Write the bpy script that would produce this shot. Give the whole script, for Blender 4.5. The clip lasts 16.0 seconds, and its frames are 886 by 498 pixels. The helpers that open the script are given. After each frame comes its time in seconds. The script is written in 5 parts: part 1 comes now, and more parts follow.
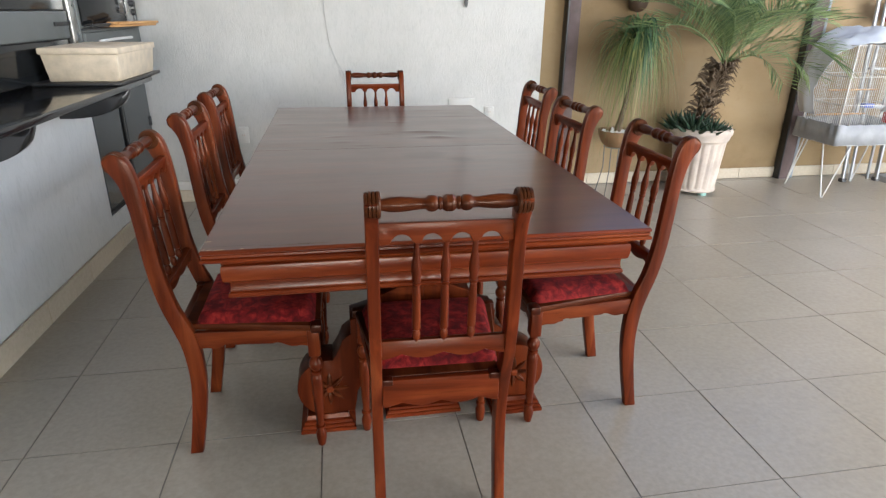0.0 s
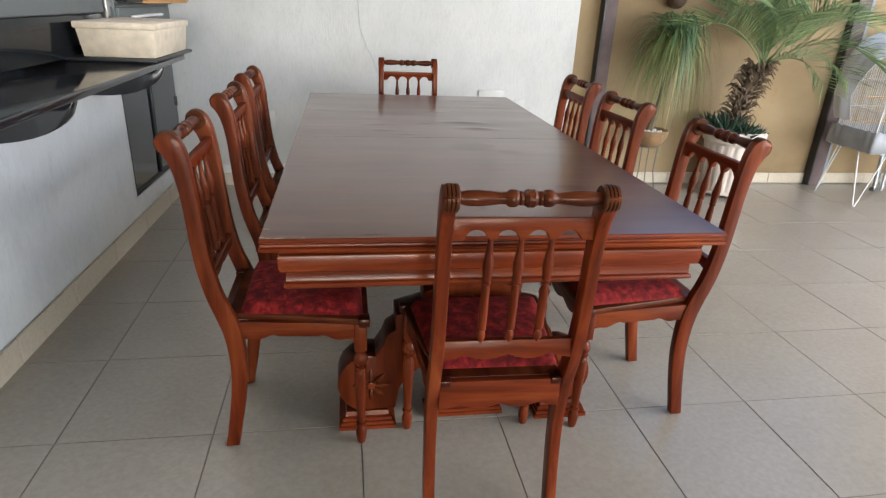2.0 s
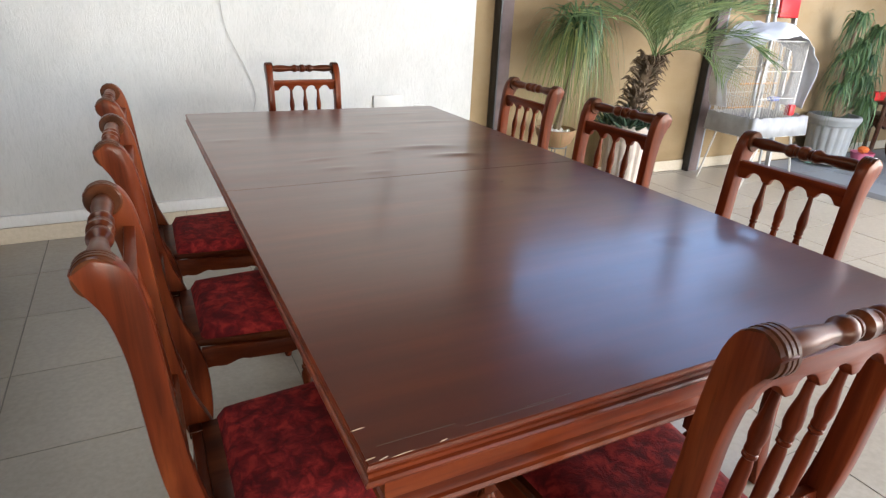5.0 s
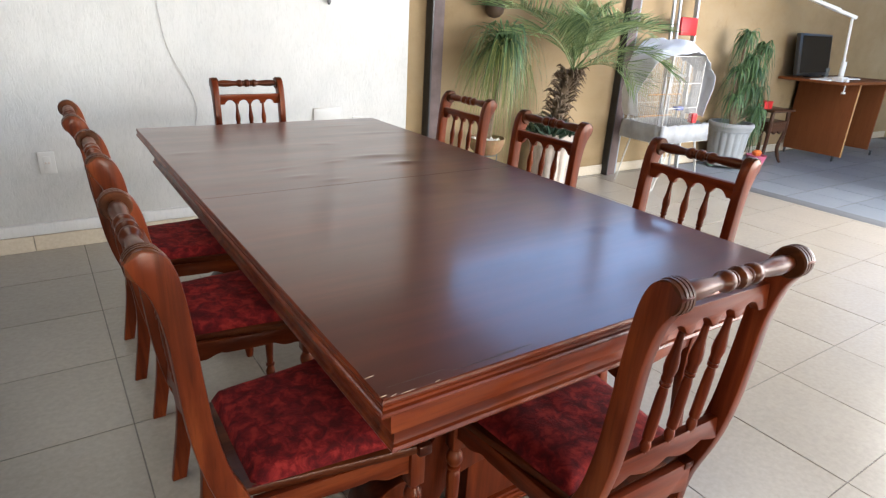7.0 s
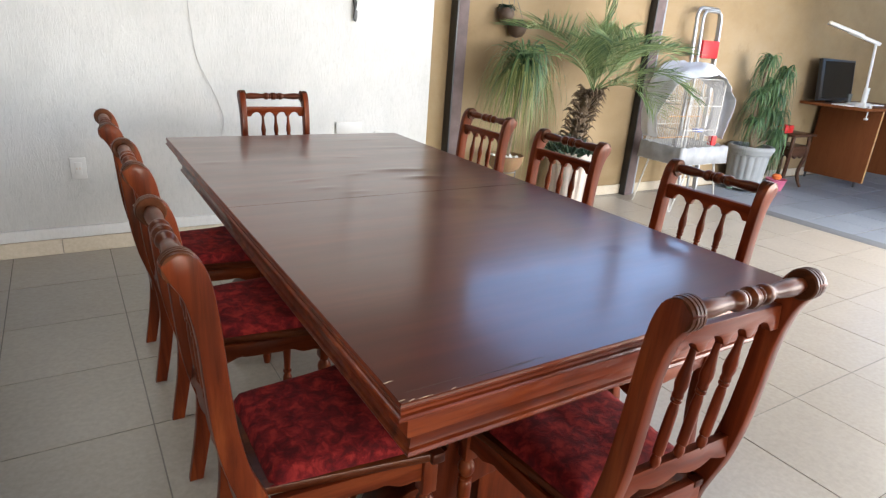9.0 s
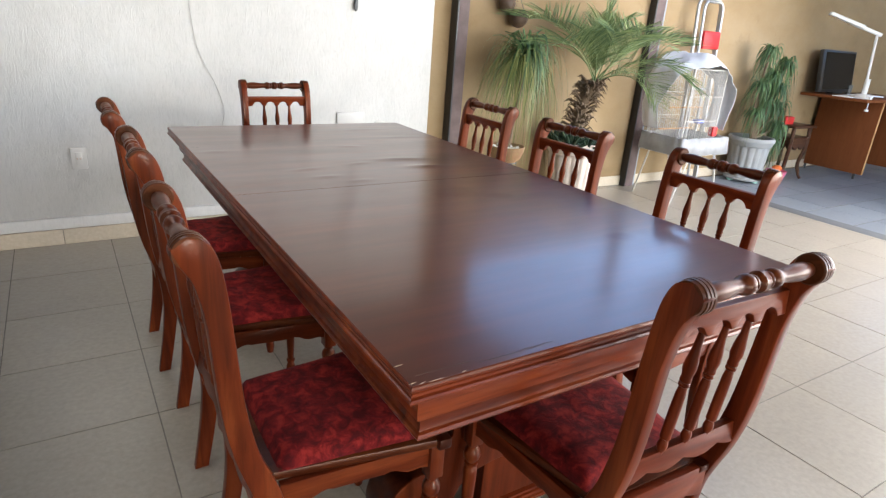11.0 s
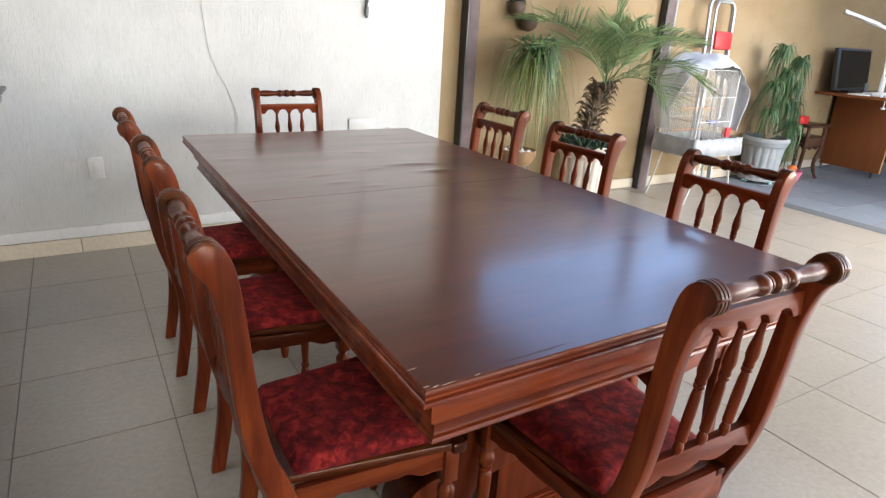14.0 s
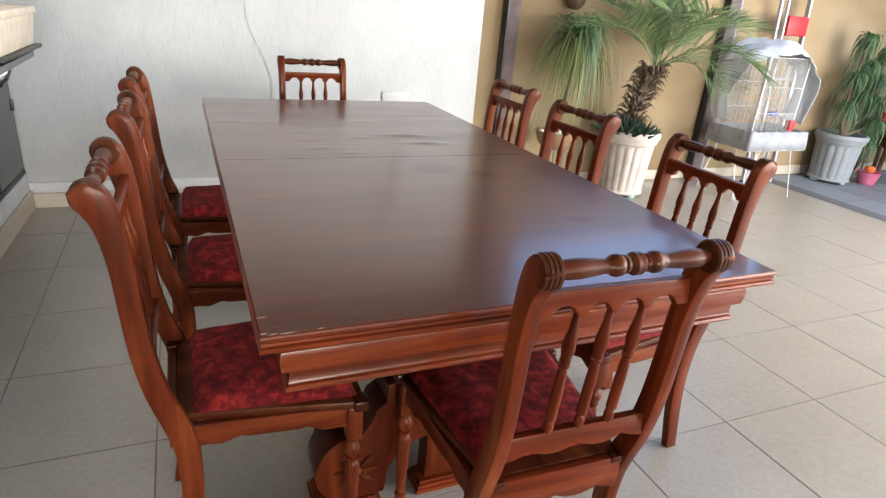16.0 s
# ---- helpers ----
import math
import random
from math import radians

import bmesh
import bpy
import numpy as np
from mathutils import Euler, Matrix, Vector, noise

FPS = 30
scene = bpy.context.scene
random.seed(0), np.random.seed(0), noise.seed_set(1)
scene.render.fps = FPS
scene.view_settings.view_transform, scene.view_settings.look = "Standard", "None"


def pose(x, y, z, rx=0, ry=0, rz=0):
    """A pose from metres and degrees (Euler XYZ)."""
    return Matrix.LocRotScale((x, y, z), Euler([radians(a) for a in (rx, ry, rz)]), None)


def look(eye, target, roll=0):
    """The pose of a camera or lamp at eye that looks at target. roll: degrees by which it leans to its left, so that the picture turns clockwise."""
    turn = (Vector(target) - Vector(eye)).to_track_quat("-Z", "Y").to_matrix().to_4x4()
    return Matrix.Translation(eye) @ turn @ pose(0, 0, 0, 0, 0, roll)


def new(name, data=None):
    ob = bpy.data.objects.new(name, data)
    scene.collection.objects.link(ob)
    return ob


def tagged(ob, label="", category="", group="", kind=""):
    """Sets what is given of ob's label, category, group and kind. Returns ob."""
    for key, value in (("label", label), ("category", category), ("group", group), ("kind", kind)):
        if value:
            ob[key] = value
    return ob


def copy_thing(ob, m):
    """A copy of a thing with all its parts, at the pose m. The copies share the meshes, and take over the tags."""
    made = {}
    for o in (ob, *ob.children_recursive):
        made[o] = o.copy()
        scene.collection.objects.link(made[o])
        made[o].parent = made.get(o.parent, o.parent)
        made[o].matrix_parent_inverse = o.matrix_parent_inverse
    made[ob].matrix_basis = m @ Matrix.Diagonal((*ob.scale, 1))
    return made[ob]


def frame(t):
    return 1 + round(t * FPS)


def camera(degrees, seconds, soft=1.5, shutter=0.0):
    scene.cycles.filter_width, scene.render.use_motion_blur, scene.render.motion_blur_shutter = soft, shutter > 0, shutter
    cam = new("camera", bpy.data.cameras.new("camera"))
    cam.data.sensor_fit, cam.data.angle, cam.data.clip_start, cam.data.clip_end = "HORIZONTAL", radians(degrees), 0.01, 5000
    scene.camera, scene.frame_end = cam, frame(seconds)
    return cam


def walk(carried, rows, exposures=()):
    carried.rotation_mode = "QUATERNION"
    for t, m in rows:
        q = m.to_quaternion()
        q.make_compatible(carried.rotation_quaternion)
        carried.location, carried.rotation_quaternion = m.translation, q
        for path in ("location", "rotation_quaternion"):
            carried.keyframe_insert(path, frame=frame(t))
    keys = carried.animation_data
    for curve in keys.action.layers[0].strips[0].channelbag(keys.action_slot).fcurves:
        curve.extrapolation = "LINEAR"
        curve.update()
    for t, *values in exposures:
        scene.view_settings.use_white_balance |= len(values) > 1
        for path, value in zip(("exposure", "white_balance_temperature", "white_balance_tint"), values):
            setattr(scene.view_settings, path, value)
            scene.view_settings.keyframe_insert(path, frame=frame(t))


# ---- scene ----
cam = camera(73.2, 16.0, soft=1.3)
PATH = [
    (0, (-0.226, 0.195, 1.299), (0.098, 2.024, 0.559), 0.6),
    (0.5, (-0.267, 0.228, 1.291), (0.143, 2.043, 0.558), 0.7),
    (1, (-0.291, 0.239, 1.28), (0.11, 2.052, 0.535), 2.8),
    (1.5, (-0.327, 0.254, 1.279), (-0.003, 2.077, 0.523), 2.6),
    (2, (-0.363, 0.287, 1.276), (-0.049, 2.108, 0.513), 2.8),
    (2.5, (-0.348, 0.422, 1.284), (-0.022, 2.272, 0.598), 2.8),
    (3, (-0.354, 0.596, 1.27), (-0.048, 2.43, 0.532), 4.1),
    (3.5, (-0.466, 0.737, 1.281), (-0.048, 2.56, 0.573), 3.3),
    (4, (-0.617, 0.884, 1.26), (-0.083, 2.643, 0.471), 3.5),
    (4.5, (-0.642, 1.035, 1.252), (0.018, 2.759, 0.482), 1.1),
    (5, (-0.726, 1.051, 1.251), (0.126, 2.692, 0.489), 2.7),
    (7.5, (-0.916, 0.899, 1.29), (0.152, 2.432, 0.575), 3.3),
    (8, (-0.938, 0.897, 1.292), (0.113, 2.459, 0.618), 3.8),
    (8.5, (-0.924, 0.896, 1.3), (0.11, 2.49, 0.676), 3.6),
    (9, (-0.92, 0.892, 1.293), (0.106, 2.47, 0.617), 4.4),
    (9.5, (-0.923, 0.895, 1.288), (0.117, 2.454, 0.589), 4.1),
    (12, (-0.941, 0.897, 1.276), (0.076, 2.472, 0.58), 4.5),
    (12.5, (-0.94, 0.896, 1.28), (0.079, 2.476, 0.597), 4.0),
    (13, (-0.936, 0.896, 1.283), (0.084, 2.482, 0.618), 3.6),
    (13.5, (-0.943, 0.899, 1.278), (0.047, 2.499, 0.598), 3.8),
    (14, (-0.939, 0.892, 1.279), (0.054, 2.486, 0.593), 3.4),
    (14.5, (-0.931, 0.88, 1.272), (0.044, 2.462, 0.533), 2.3),
    (15, (-0.879, 0.844, 1.279), (0.025, 2.468, 0.542), 2.6),
    (15.5, (-0.766, 0.747, 1.287), (0.004, 2.459, 0.598), 7.1),
    (16, (-0.635, 0.711, 1.277), (0.128, 2.396, 0.517), 5.0),
]
walk(cam, [(t, look(eye, target, roll)) for t, eye, target, roll in PATH], [(0, 2.18, 6150, 10), (2.5, 2.3, 6200, 10), (4.5, 2.6, 6250, 11), (16, 2.6, 6250, 11)])

# ---- light ----
world = bpy.data.worlds.new("sky")
scene.world = world
world.use_nodes = True
wn = world.node_tree.nodes
sky = wn.new("ShaderNodeTexSky")
sky.sky_type, sky.sun_disc = "NISHITA", False
sky.sun_elevation, sky.sun_rotation = radians(35), radians(256)
wn["Background"].inputs["Strength"].default_value = 0.15
world.node_tree.links.new(sky.outputs[0], wn["Background"].inputs["Color"])
sky.dust_density, sky.ozone_density, sky.air_density = 0.0, 1.2, 0.9
sun = new("sun", bpy.data.lights.new("sun", "SUN"))
sun.data.energy, sun.data.angle, sun.data.color = 2.5, radians(0.5), (1.0, 0.93, 0.82)
sun.matrix_world = look((-25, -6, 18), (0, 0, 0))
# area lamp added between the two roofs, boosting daylight in the open strip
strip = new("courtyard_fill", bpy.data.lights.new("courtyard_fill", "AREA"))
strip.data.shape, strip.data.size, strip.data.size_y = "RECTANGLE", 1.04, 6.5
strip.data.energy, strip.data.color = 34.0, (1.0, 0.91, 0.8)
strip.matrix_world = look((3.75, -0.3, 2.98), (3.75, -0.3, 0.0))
# area lamp added in an unseen roof opening, brightening the passage by the counter
over = new("roof_fill", bpy.data.lights.new("roof_fill", "AREA"))
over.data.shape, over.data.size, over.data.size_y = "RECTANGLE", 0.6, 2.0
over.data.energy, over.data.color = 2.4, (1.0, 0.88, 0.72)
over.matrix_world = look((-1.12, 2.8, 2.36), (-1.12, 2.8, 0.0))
# area lamp added in mid-air over the patio for light from the east
glow = new("east_fill", bpy.data.lights.new("east_fill", "AREA"))
glow.data.shape, glow.data.size, glow.data.size_y = "RECTANGLE", 5.0, 1.8
glow.data.energy, glow.data.color = 98.0, (1.0, 0.96, 0.9)
glow.matrix_world = look((4.9, -0.2, 1.4), (0.0, 1.0, 1.0))
# area lamp added far south, where the terrace's end is not known
front = new("south_fill", bpy.data.lights.new("south_fill", "AREA"))
front.data.shape, front.data.size, front.data.size_y = "RECTANGLE", 4.4, 2.0
front.data.energy, front.data.color = 175.0, (1.0, 0.94, 0.86)
front.matrix_world = look((0.2, -11.5, 1.25), (0.2, 0.0, 1.2))


# ---- small tools ----
def finish(bm, name, mat, smooth=35.0):
    me = bpy.data.meshes.new(name)
    bmesh.ops.recalc_face_normals(bm, faces=bm.faces)
    bm.to_mesh(me)
    bm.free()
    if mat is not None:
        me.materials.append(mat)
    if smooth:
        me.shade_smooth()
        me.set_sharp_from_angle(angle=radians(smooth))
    return me


def part(name, bm, mat, parent=None, label="", at=None, smooth=35.0):
    ob = new(name, finish(bm, name, mat, smooth))
    if parent is not None:
        ob.parent = parent
    if at is not None:
        ob.matrix_basis = at
    if label:
        ob["label"] = label
    return ob


def thing(name, label, category, m=None, group="", kind=""):
    ob = new(name)
    ob.empty_display_size = 0.1
    if m is not None:
        ob.matrix_basis = m
    return tagged(ob, label, category, group, kind)


def box(x0, x1, y0, y1, z0, z1, bevel=0.0, seg=2, bm=None):
    b = bmesh.new()
    bmesh.ops.create_cube(b, size=1.0)
    for v in b.verts:
        v.co = Vector((x0 + (v.co.x + 0.5) * (x1 - x0), y0 + (v.co.y + 0.5) * (y1 - y0), z0 + (v.co.z + 0.5) * (z1 - z0)))
    if bevel > 0:
        bmesh.ops.bevel(b, geom=list(b.edges), offset=bevel, segments=seg, profile=0.5, affect="EDGES")
    return join(bm, b)


def join(bm, b):
    """Adds mesh b to bm, or returns b where there is none."""
    if bm is None:
        return b
    made = {v: bm.verts.new(v.co) for v in b.verts}
    for f in b.faces:
        bm.faces.new([made[v] for v in f.verts])
    b.free()
    return bm


def lathe(profile, seg=20, m=None, bm=None):
    """A turned body from (radius, height) pairs; m places it."""
    b = bmesh.new()
    rings = []
    for r, z in profile:
        if r < 1e-5:
            rings.append([b.verts.new((0, 0, z))])
        else:
            rings.append([b.verts.new((r * math.cos(2 * math.pi * k / seg), r * math.sin(2 * math.pi * k / seg), z)) for k in range(seg)])
    for p, q in zip(rings, rings[1:]):
        for k in range(seg):
            n = (k + 1) % seg
            if len(p) == 1 and len(q) == 1:
                continue
            if len(p) == 1:
                b.faces.new((p[0], q[k], q[n]))
            elif len(q) == 1:
                b.faces.new((p[k], p[n], q[0]))
            else:
                b.faces.new((p[k], p[n], q[n], q[k]))
    for ring, flip in ((rings[0], True), (rings[-1], False)):
        if len(ring) > 2:
            b.faces.new(ring[::-1] if flip else ring)
    if m is not None:
        b.transform(m)
    return join(bm, b)


def prism(outline, a, b_, m=None, bevel=0.0, bm=None):
    """An outline in the (u, v) plane pushed from w=a to w=b_; u, v, w become x, z, y, before m."""
    b = bmesh.new()
    n = len(outline)
    low = [b.verts.new((u, a, v)) for u, v in outline]
    high = [b.verts.new((u, b_, v)) for u, v in outline]
    f1, f2 = b.faces.new(low), b.faces.new(high[::-1])
    for k in range(n):
        b.faces.new((low[k], high[k], high[(k + 1) % n], low[(k + 1) % n]))
    bmesh.ops.recalc_face_normals(b, faces=b.faces)
    if bevel > 0:
        rim = [e for e in b.edges if f1 in e.link_faces or f2 in e.link_faces]
        bmesh.ops.bevel(b, geom=rim, offset=bevel, segments=2, profile=0.5, affect="EDGES")
    bmesh.ops.triangulate(b, faces=[f for f in b.faces if len(f.verts) > 4])
    if m is not None:
        b.transform(m)
    return join(bm, b)


def tube(points, radius, seg=8, bm=None, closed=False):
    """A round bar along points; radius may be one number or one a point."""
    pts = [Vector(p) for p in points]
    n = len(pts)
    rad = list(radius) if hasattr(radius, "__len__") else [radius] * n
    b = bmesh.new()
    rings, up = [], None
    for k, p in enumerate(pts):
        if closed:
            d = pts[(k + 1) % n] - pts[k - 1]
        else:
            d = pts[min(k + 1, n - 1)] - pts[max(k - 1, 0)]
        d.normalize()
        if up is None:
            up = d.orthogonal().normalized()
        up = (up - d * up.dot(d)).normalized()
        side = d.cross(up)
        rings.append([b.verts.new(p + (up * math.cos(2 * math.pi * i / seg) + side * math.sin(2 * math.pi * i / seg)) * rad[k]) for i in range(seg)])
    pairs = list(zip(rings, rings[1:])) + ([(rings[-1], rings[0])] if closed else [])
    for p, q in pairs:
        for i in range(seg):
            b.faces.new((p[i], p[(i + 1) % seg], q[(i + 1) % seg], q[i]))
    if not closed:
        b.faces.new(rings[0][::-1])
        b.faces.new(rings[-1])
    return join(bm, b)


def curve(points, steps=6, closed=False):
    """A smooth line through the points (Catmull-Rom)."""
    p = [np.array(q, float) for q in points]
    n, out = len(p), []
    for k in range(n if closed else n - 1):
        a = p[(k - 1) % n] if closed or k > 0 else p[0]
        b, c = p[k], p[(k + 1) % n]
        d = p[(k + 2) % n] if closed or k + 2 < n else p[-1]
        for i in range(steps):
            t = i / steps
            out.append(tuple(0.5 * (2 * b + (c - a) * t + (2 * a - 5 * b + 4 * c - d) * t * t + (3 * b - a - 3 * c + d) * t ** 3)))
    if not closed:
        out.append(tuple(p[-1]))
    return out


def frame_sweep(profile, x0, x1, y0, y1):
    """A moulding round a rectangle: (inset, height) pairs swept along its four mitred sides."""
    b = bmesh.new()
    rings = []
    for ins, z in profile:
        rings.append([b.verts.new(c) for c in ((x0 + ins, y0 + ins, z), (x1 - ins, y0 + ins, z), (x1 - ins, y1 - ins, z), (x0 + ins, y1 - ins, z))])
    for p, q in zip(rings, rings[1:]):
        for k in range(4):
            b.faces.new((p[k], p[(k + 1) % 4], q[(k + 1) % 4], q[k]))
    return b


# ---- materials ----
class Mat:
    """A node material with its principled shader and a few shortcuts."""

    def __init__(self, name, rough=0.5, metal=0.0, spec=0.5, coat=0.0, coat_rough=0.1):
        self.m = bpy.data.materials.new(name)
        self.m.use_nodes = True
        self.t = self.m.node_tree
        self.p = self.t.nodes["Principled BSDF"]
        self.set("Roughness", rough), self.set("Metallic", metal), self.set("Specular IOR Level", spec)
        self.set("Coat Weight", coat), self.set("Coat Roughness", coat_rough)
        self.co = self.t.nodes.new("ShaderNodeTexCoord")

    def set(self, key, value):
        self.p.inputs[key].default_value = value

    def link(self, a, b):
        self.t.links.new(a, b)

    def coords(self, scale, which="Object", spread=True):
        n = self.t.nodes.new("ShaderNodeMapping")
        n.inputs["Scale"].default_value = scale
        if spread:
            info = self.t.nodes.new("ShaderNodeObjectInfo")
            mul = self.t.nodes.new("ShaderNodeMath")
            mul.operation = "MULTIPLY"
            mul.inputs[1].default_value = 37.0
            self.link(info.outputs["Random"], mul.inputs[0])
            self.link(mul.outputs[0], n.inputs["Location"])
        self.link(self.co.outputs[which], n.inputs["Vector"])
        return n.outputs["Vector"]

    def noise(self, vec, scale=1.0, detail=5.0, rough=0.55, distort=0.0):
        n = self.t.nodes.new("ShaderNodeTexNoise")
        n.inputs["Scale"].default_value, n.inputs["Detail"].default_value = scale, detail
        n.inputs["Roughness"].default_value, n.inputs["Distortion"].default_value = rough, distort
        self.link(vec, n.inputs["Vector"])
        return n.outputs["Fac"]

    def ramp(self, fac, stops):
        n = self.t.nodes.new("ShaderNodeValToRGB")
        e = n.color_ramp.elements
        while len(e) < len(stops):
            e.new(0.5)
        for k, (pos, col) in enumerate(stops):
            e[k].position = pos
            e[k].color = (*col, 1.0) if hasattr(col, "__len__") else (col, col, col, 1.0)
        self.link(fac, n.inputs["Fac"])
        return n.outputs["Color"]

    def mix(self, fac, a, b, mode="MIX"):
        n = self.t.nodes.new("ShaderNodeMix")
        n.data_type, n.blend_type = "RGBA", mode
        for sock, v in ((n.inputs[0], fac), (n.inputs[6], a), (n.inputs[7], b)):
            if isinstance(v, (int, float)):
                sock.default_value = v
            elif isinstance(v, tuple):
                sock.default_value = (*v, 1.0)
            else:
                self.link(v, sock)
        return n.outputs[2]

    def bump(self, height, strength=0.3, distance=0.002, before=None):
        n = self.t.nodes.new("ShaderNodeBump")
        n.inputs["Strength"].default_value, n.inputs["Distance"].default_value = strength, distance
        self.link(height, n.inputs["Height"])
        if before is not None:
            self.link(before, n.inputs["Normal"])
        self.link(n.outputs[0], self.p.inputs["Normal"])
        return n.outputs[0]

    def colour(self, sock):
        if isinstance(sock, tuple):
            self.set("Base Color", (*sock, 1.0))
        else:
            self.link(sock, self.p.inputs["Base Color"])
        return self

    def rough(self, sock):
        self.link(sock, self.p.inputs["Roughness"])


def plain(name, col, rough=0.5, metal=0.0, var=0.15, scale=8.0, bump=0.0, spec=0.5, coat=0.0):
    """One colour with soft mottling, fine grain and a little relief."""
    m = Mat(name, rough, metal, spec, coat)
    big = m.noise(m.coords((1, 1, 1)), scale, 6.0)
    fine = m.noise(m.coords((1, 1, 1)), scale * 14, 3.0)
    lo, hi = tuple(c * (1 - var) for c in col), tuple(min(1.0, c * (1 + var)) for c in col)
    c = m.ramp(big, [(0.3, lo), (0.7, hi)])
    m.colour(m.mix(0.12, c, m.ramp(fine, [(0.3, lo), (0.7, hi)])))
    m.rough(m.ramp(big, [(0.25, max(0.02, rough - 0.08)), (0.75, min(1.0, rough + 0.08))]))
    if bump:
        m.bump(fine, bump, 0.002)
    return m.m


def wood(name, dark, mid, light, rough=0.35, along="z", coat=0.18, coat_rough=0.18, size=1.0, spec=0.08):
    """Stained and varnished wood with its grain along one axis."""
    m = Mat(name, rough, 0.0, spec, coat, coat_rough)
    m.set("Specular Tint", (1.0, 0.62, 0.36, 1.0))
    k = {"x": (2.0, 26, 26), "y": (26, 2.0, 26), "z": (26, 26, 2.0)}[along]
    vec = m.coords(tuple(c * size for c in k))
    grain = m.noise(vec, 1.0, 4.0, 0.55, 0.6)
    pores = m.noise(m.coords(tuple(c * 5 * size for c in k)), 1.0, 3.0, 0.6)
    blotch = m.noise(m.coords((3.0, 3.0, 3.0)), 1.0, 3.0)
    c = m.ramp(grain, [(0.28, dark), (0.5, mid), (0.75, light)])
    c = m.mix(m.ramp(blotch, [(0.3, 0.0), (0.75, 0.45)]), c, dark)
    c = m.mix(m.ramp(pores, [(0.55, 0.0), (0.75, 0.35)]), c, tuple(v * 0.4 for v in dark))
    m.colour(c)
    m.rough(m.ramp(blotch, [(0.3, max(0.29, rough - 0.04)), (0.7, max(0.3, rough + 0.1))]))
    return m.m


RED_BROWN = ((0.034, 0.0048, 0.0015), (0.108, 0.0172, 0.0048), (0.2, 0.044, 0.0115))
CHAIR_Z = wood("chair_wood_upright", *RED_BROWN, 0.34, "z", 0.12, 0.15, 1.0, 0.14)
CHAIR_X = wood("chair_wood_across", *RED_BROWN, 0.34, "x", 0.12, 0.15, 1.0, 0.14)
CHAIR_Y = wood("chair_wood_along", *RED_BROWN, 0.34, "y", 0.12, 0.15, 1.0, 0.14)
CHAIR_GLOSS = wood("chair_wood_polished", (0.02, 0.0036, 0.0012), (0.065, 0.0125, 0.0035), (0.15, 0.036, 0.0095), 0.32, "x", 0.14, 0.16, 1.0, 0.2)
CHAIR_DARK = wood("chair_wood_worn_dark", (0.022, 0.007, 0.003), (0.06, 0.017, 0.006), (0.11, 0.032, 0.011), 0.34, "x", 0.12, 0.2)
SEAT_WOOD = wood("seat_frame_wood", (0.022, 0.0045, 0.0018), (0.06, 0.0125, 0.004), (0.12, 0.032, 0.01), 0.34, "y", 0.1, 0.18)
TABLE_DARK = wood("table_wood_darker", (0.016, 0.0035, 0.0018), (0.042, 0.0078, 0.0034), (0.075, 0.0155, 0.006), 0.3, "x", 0.15, 0.2, 1.0, 0.15)
TABLE_TRIM = wood("table_wood_moulding", (0.048, 0.0068, 0.0021), (0.14, 0.0222, 0.0058), (0.235, 0.05, 0.0125), 0.32, "x", 0.25, 0.16, 1.0, 0.15)
TABLE_BASE = wood("table_wood_pedestal", (0.036, 0.0055, 0.0018), (0.085, 0.0145, 0.0042), (0.14, 0.028, 0.0075), 0.33, "z", 0.1)


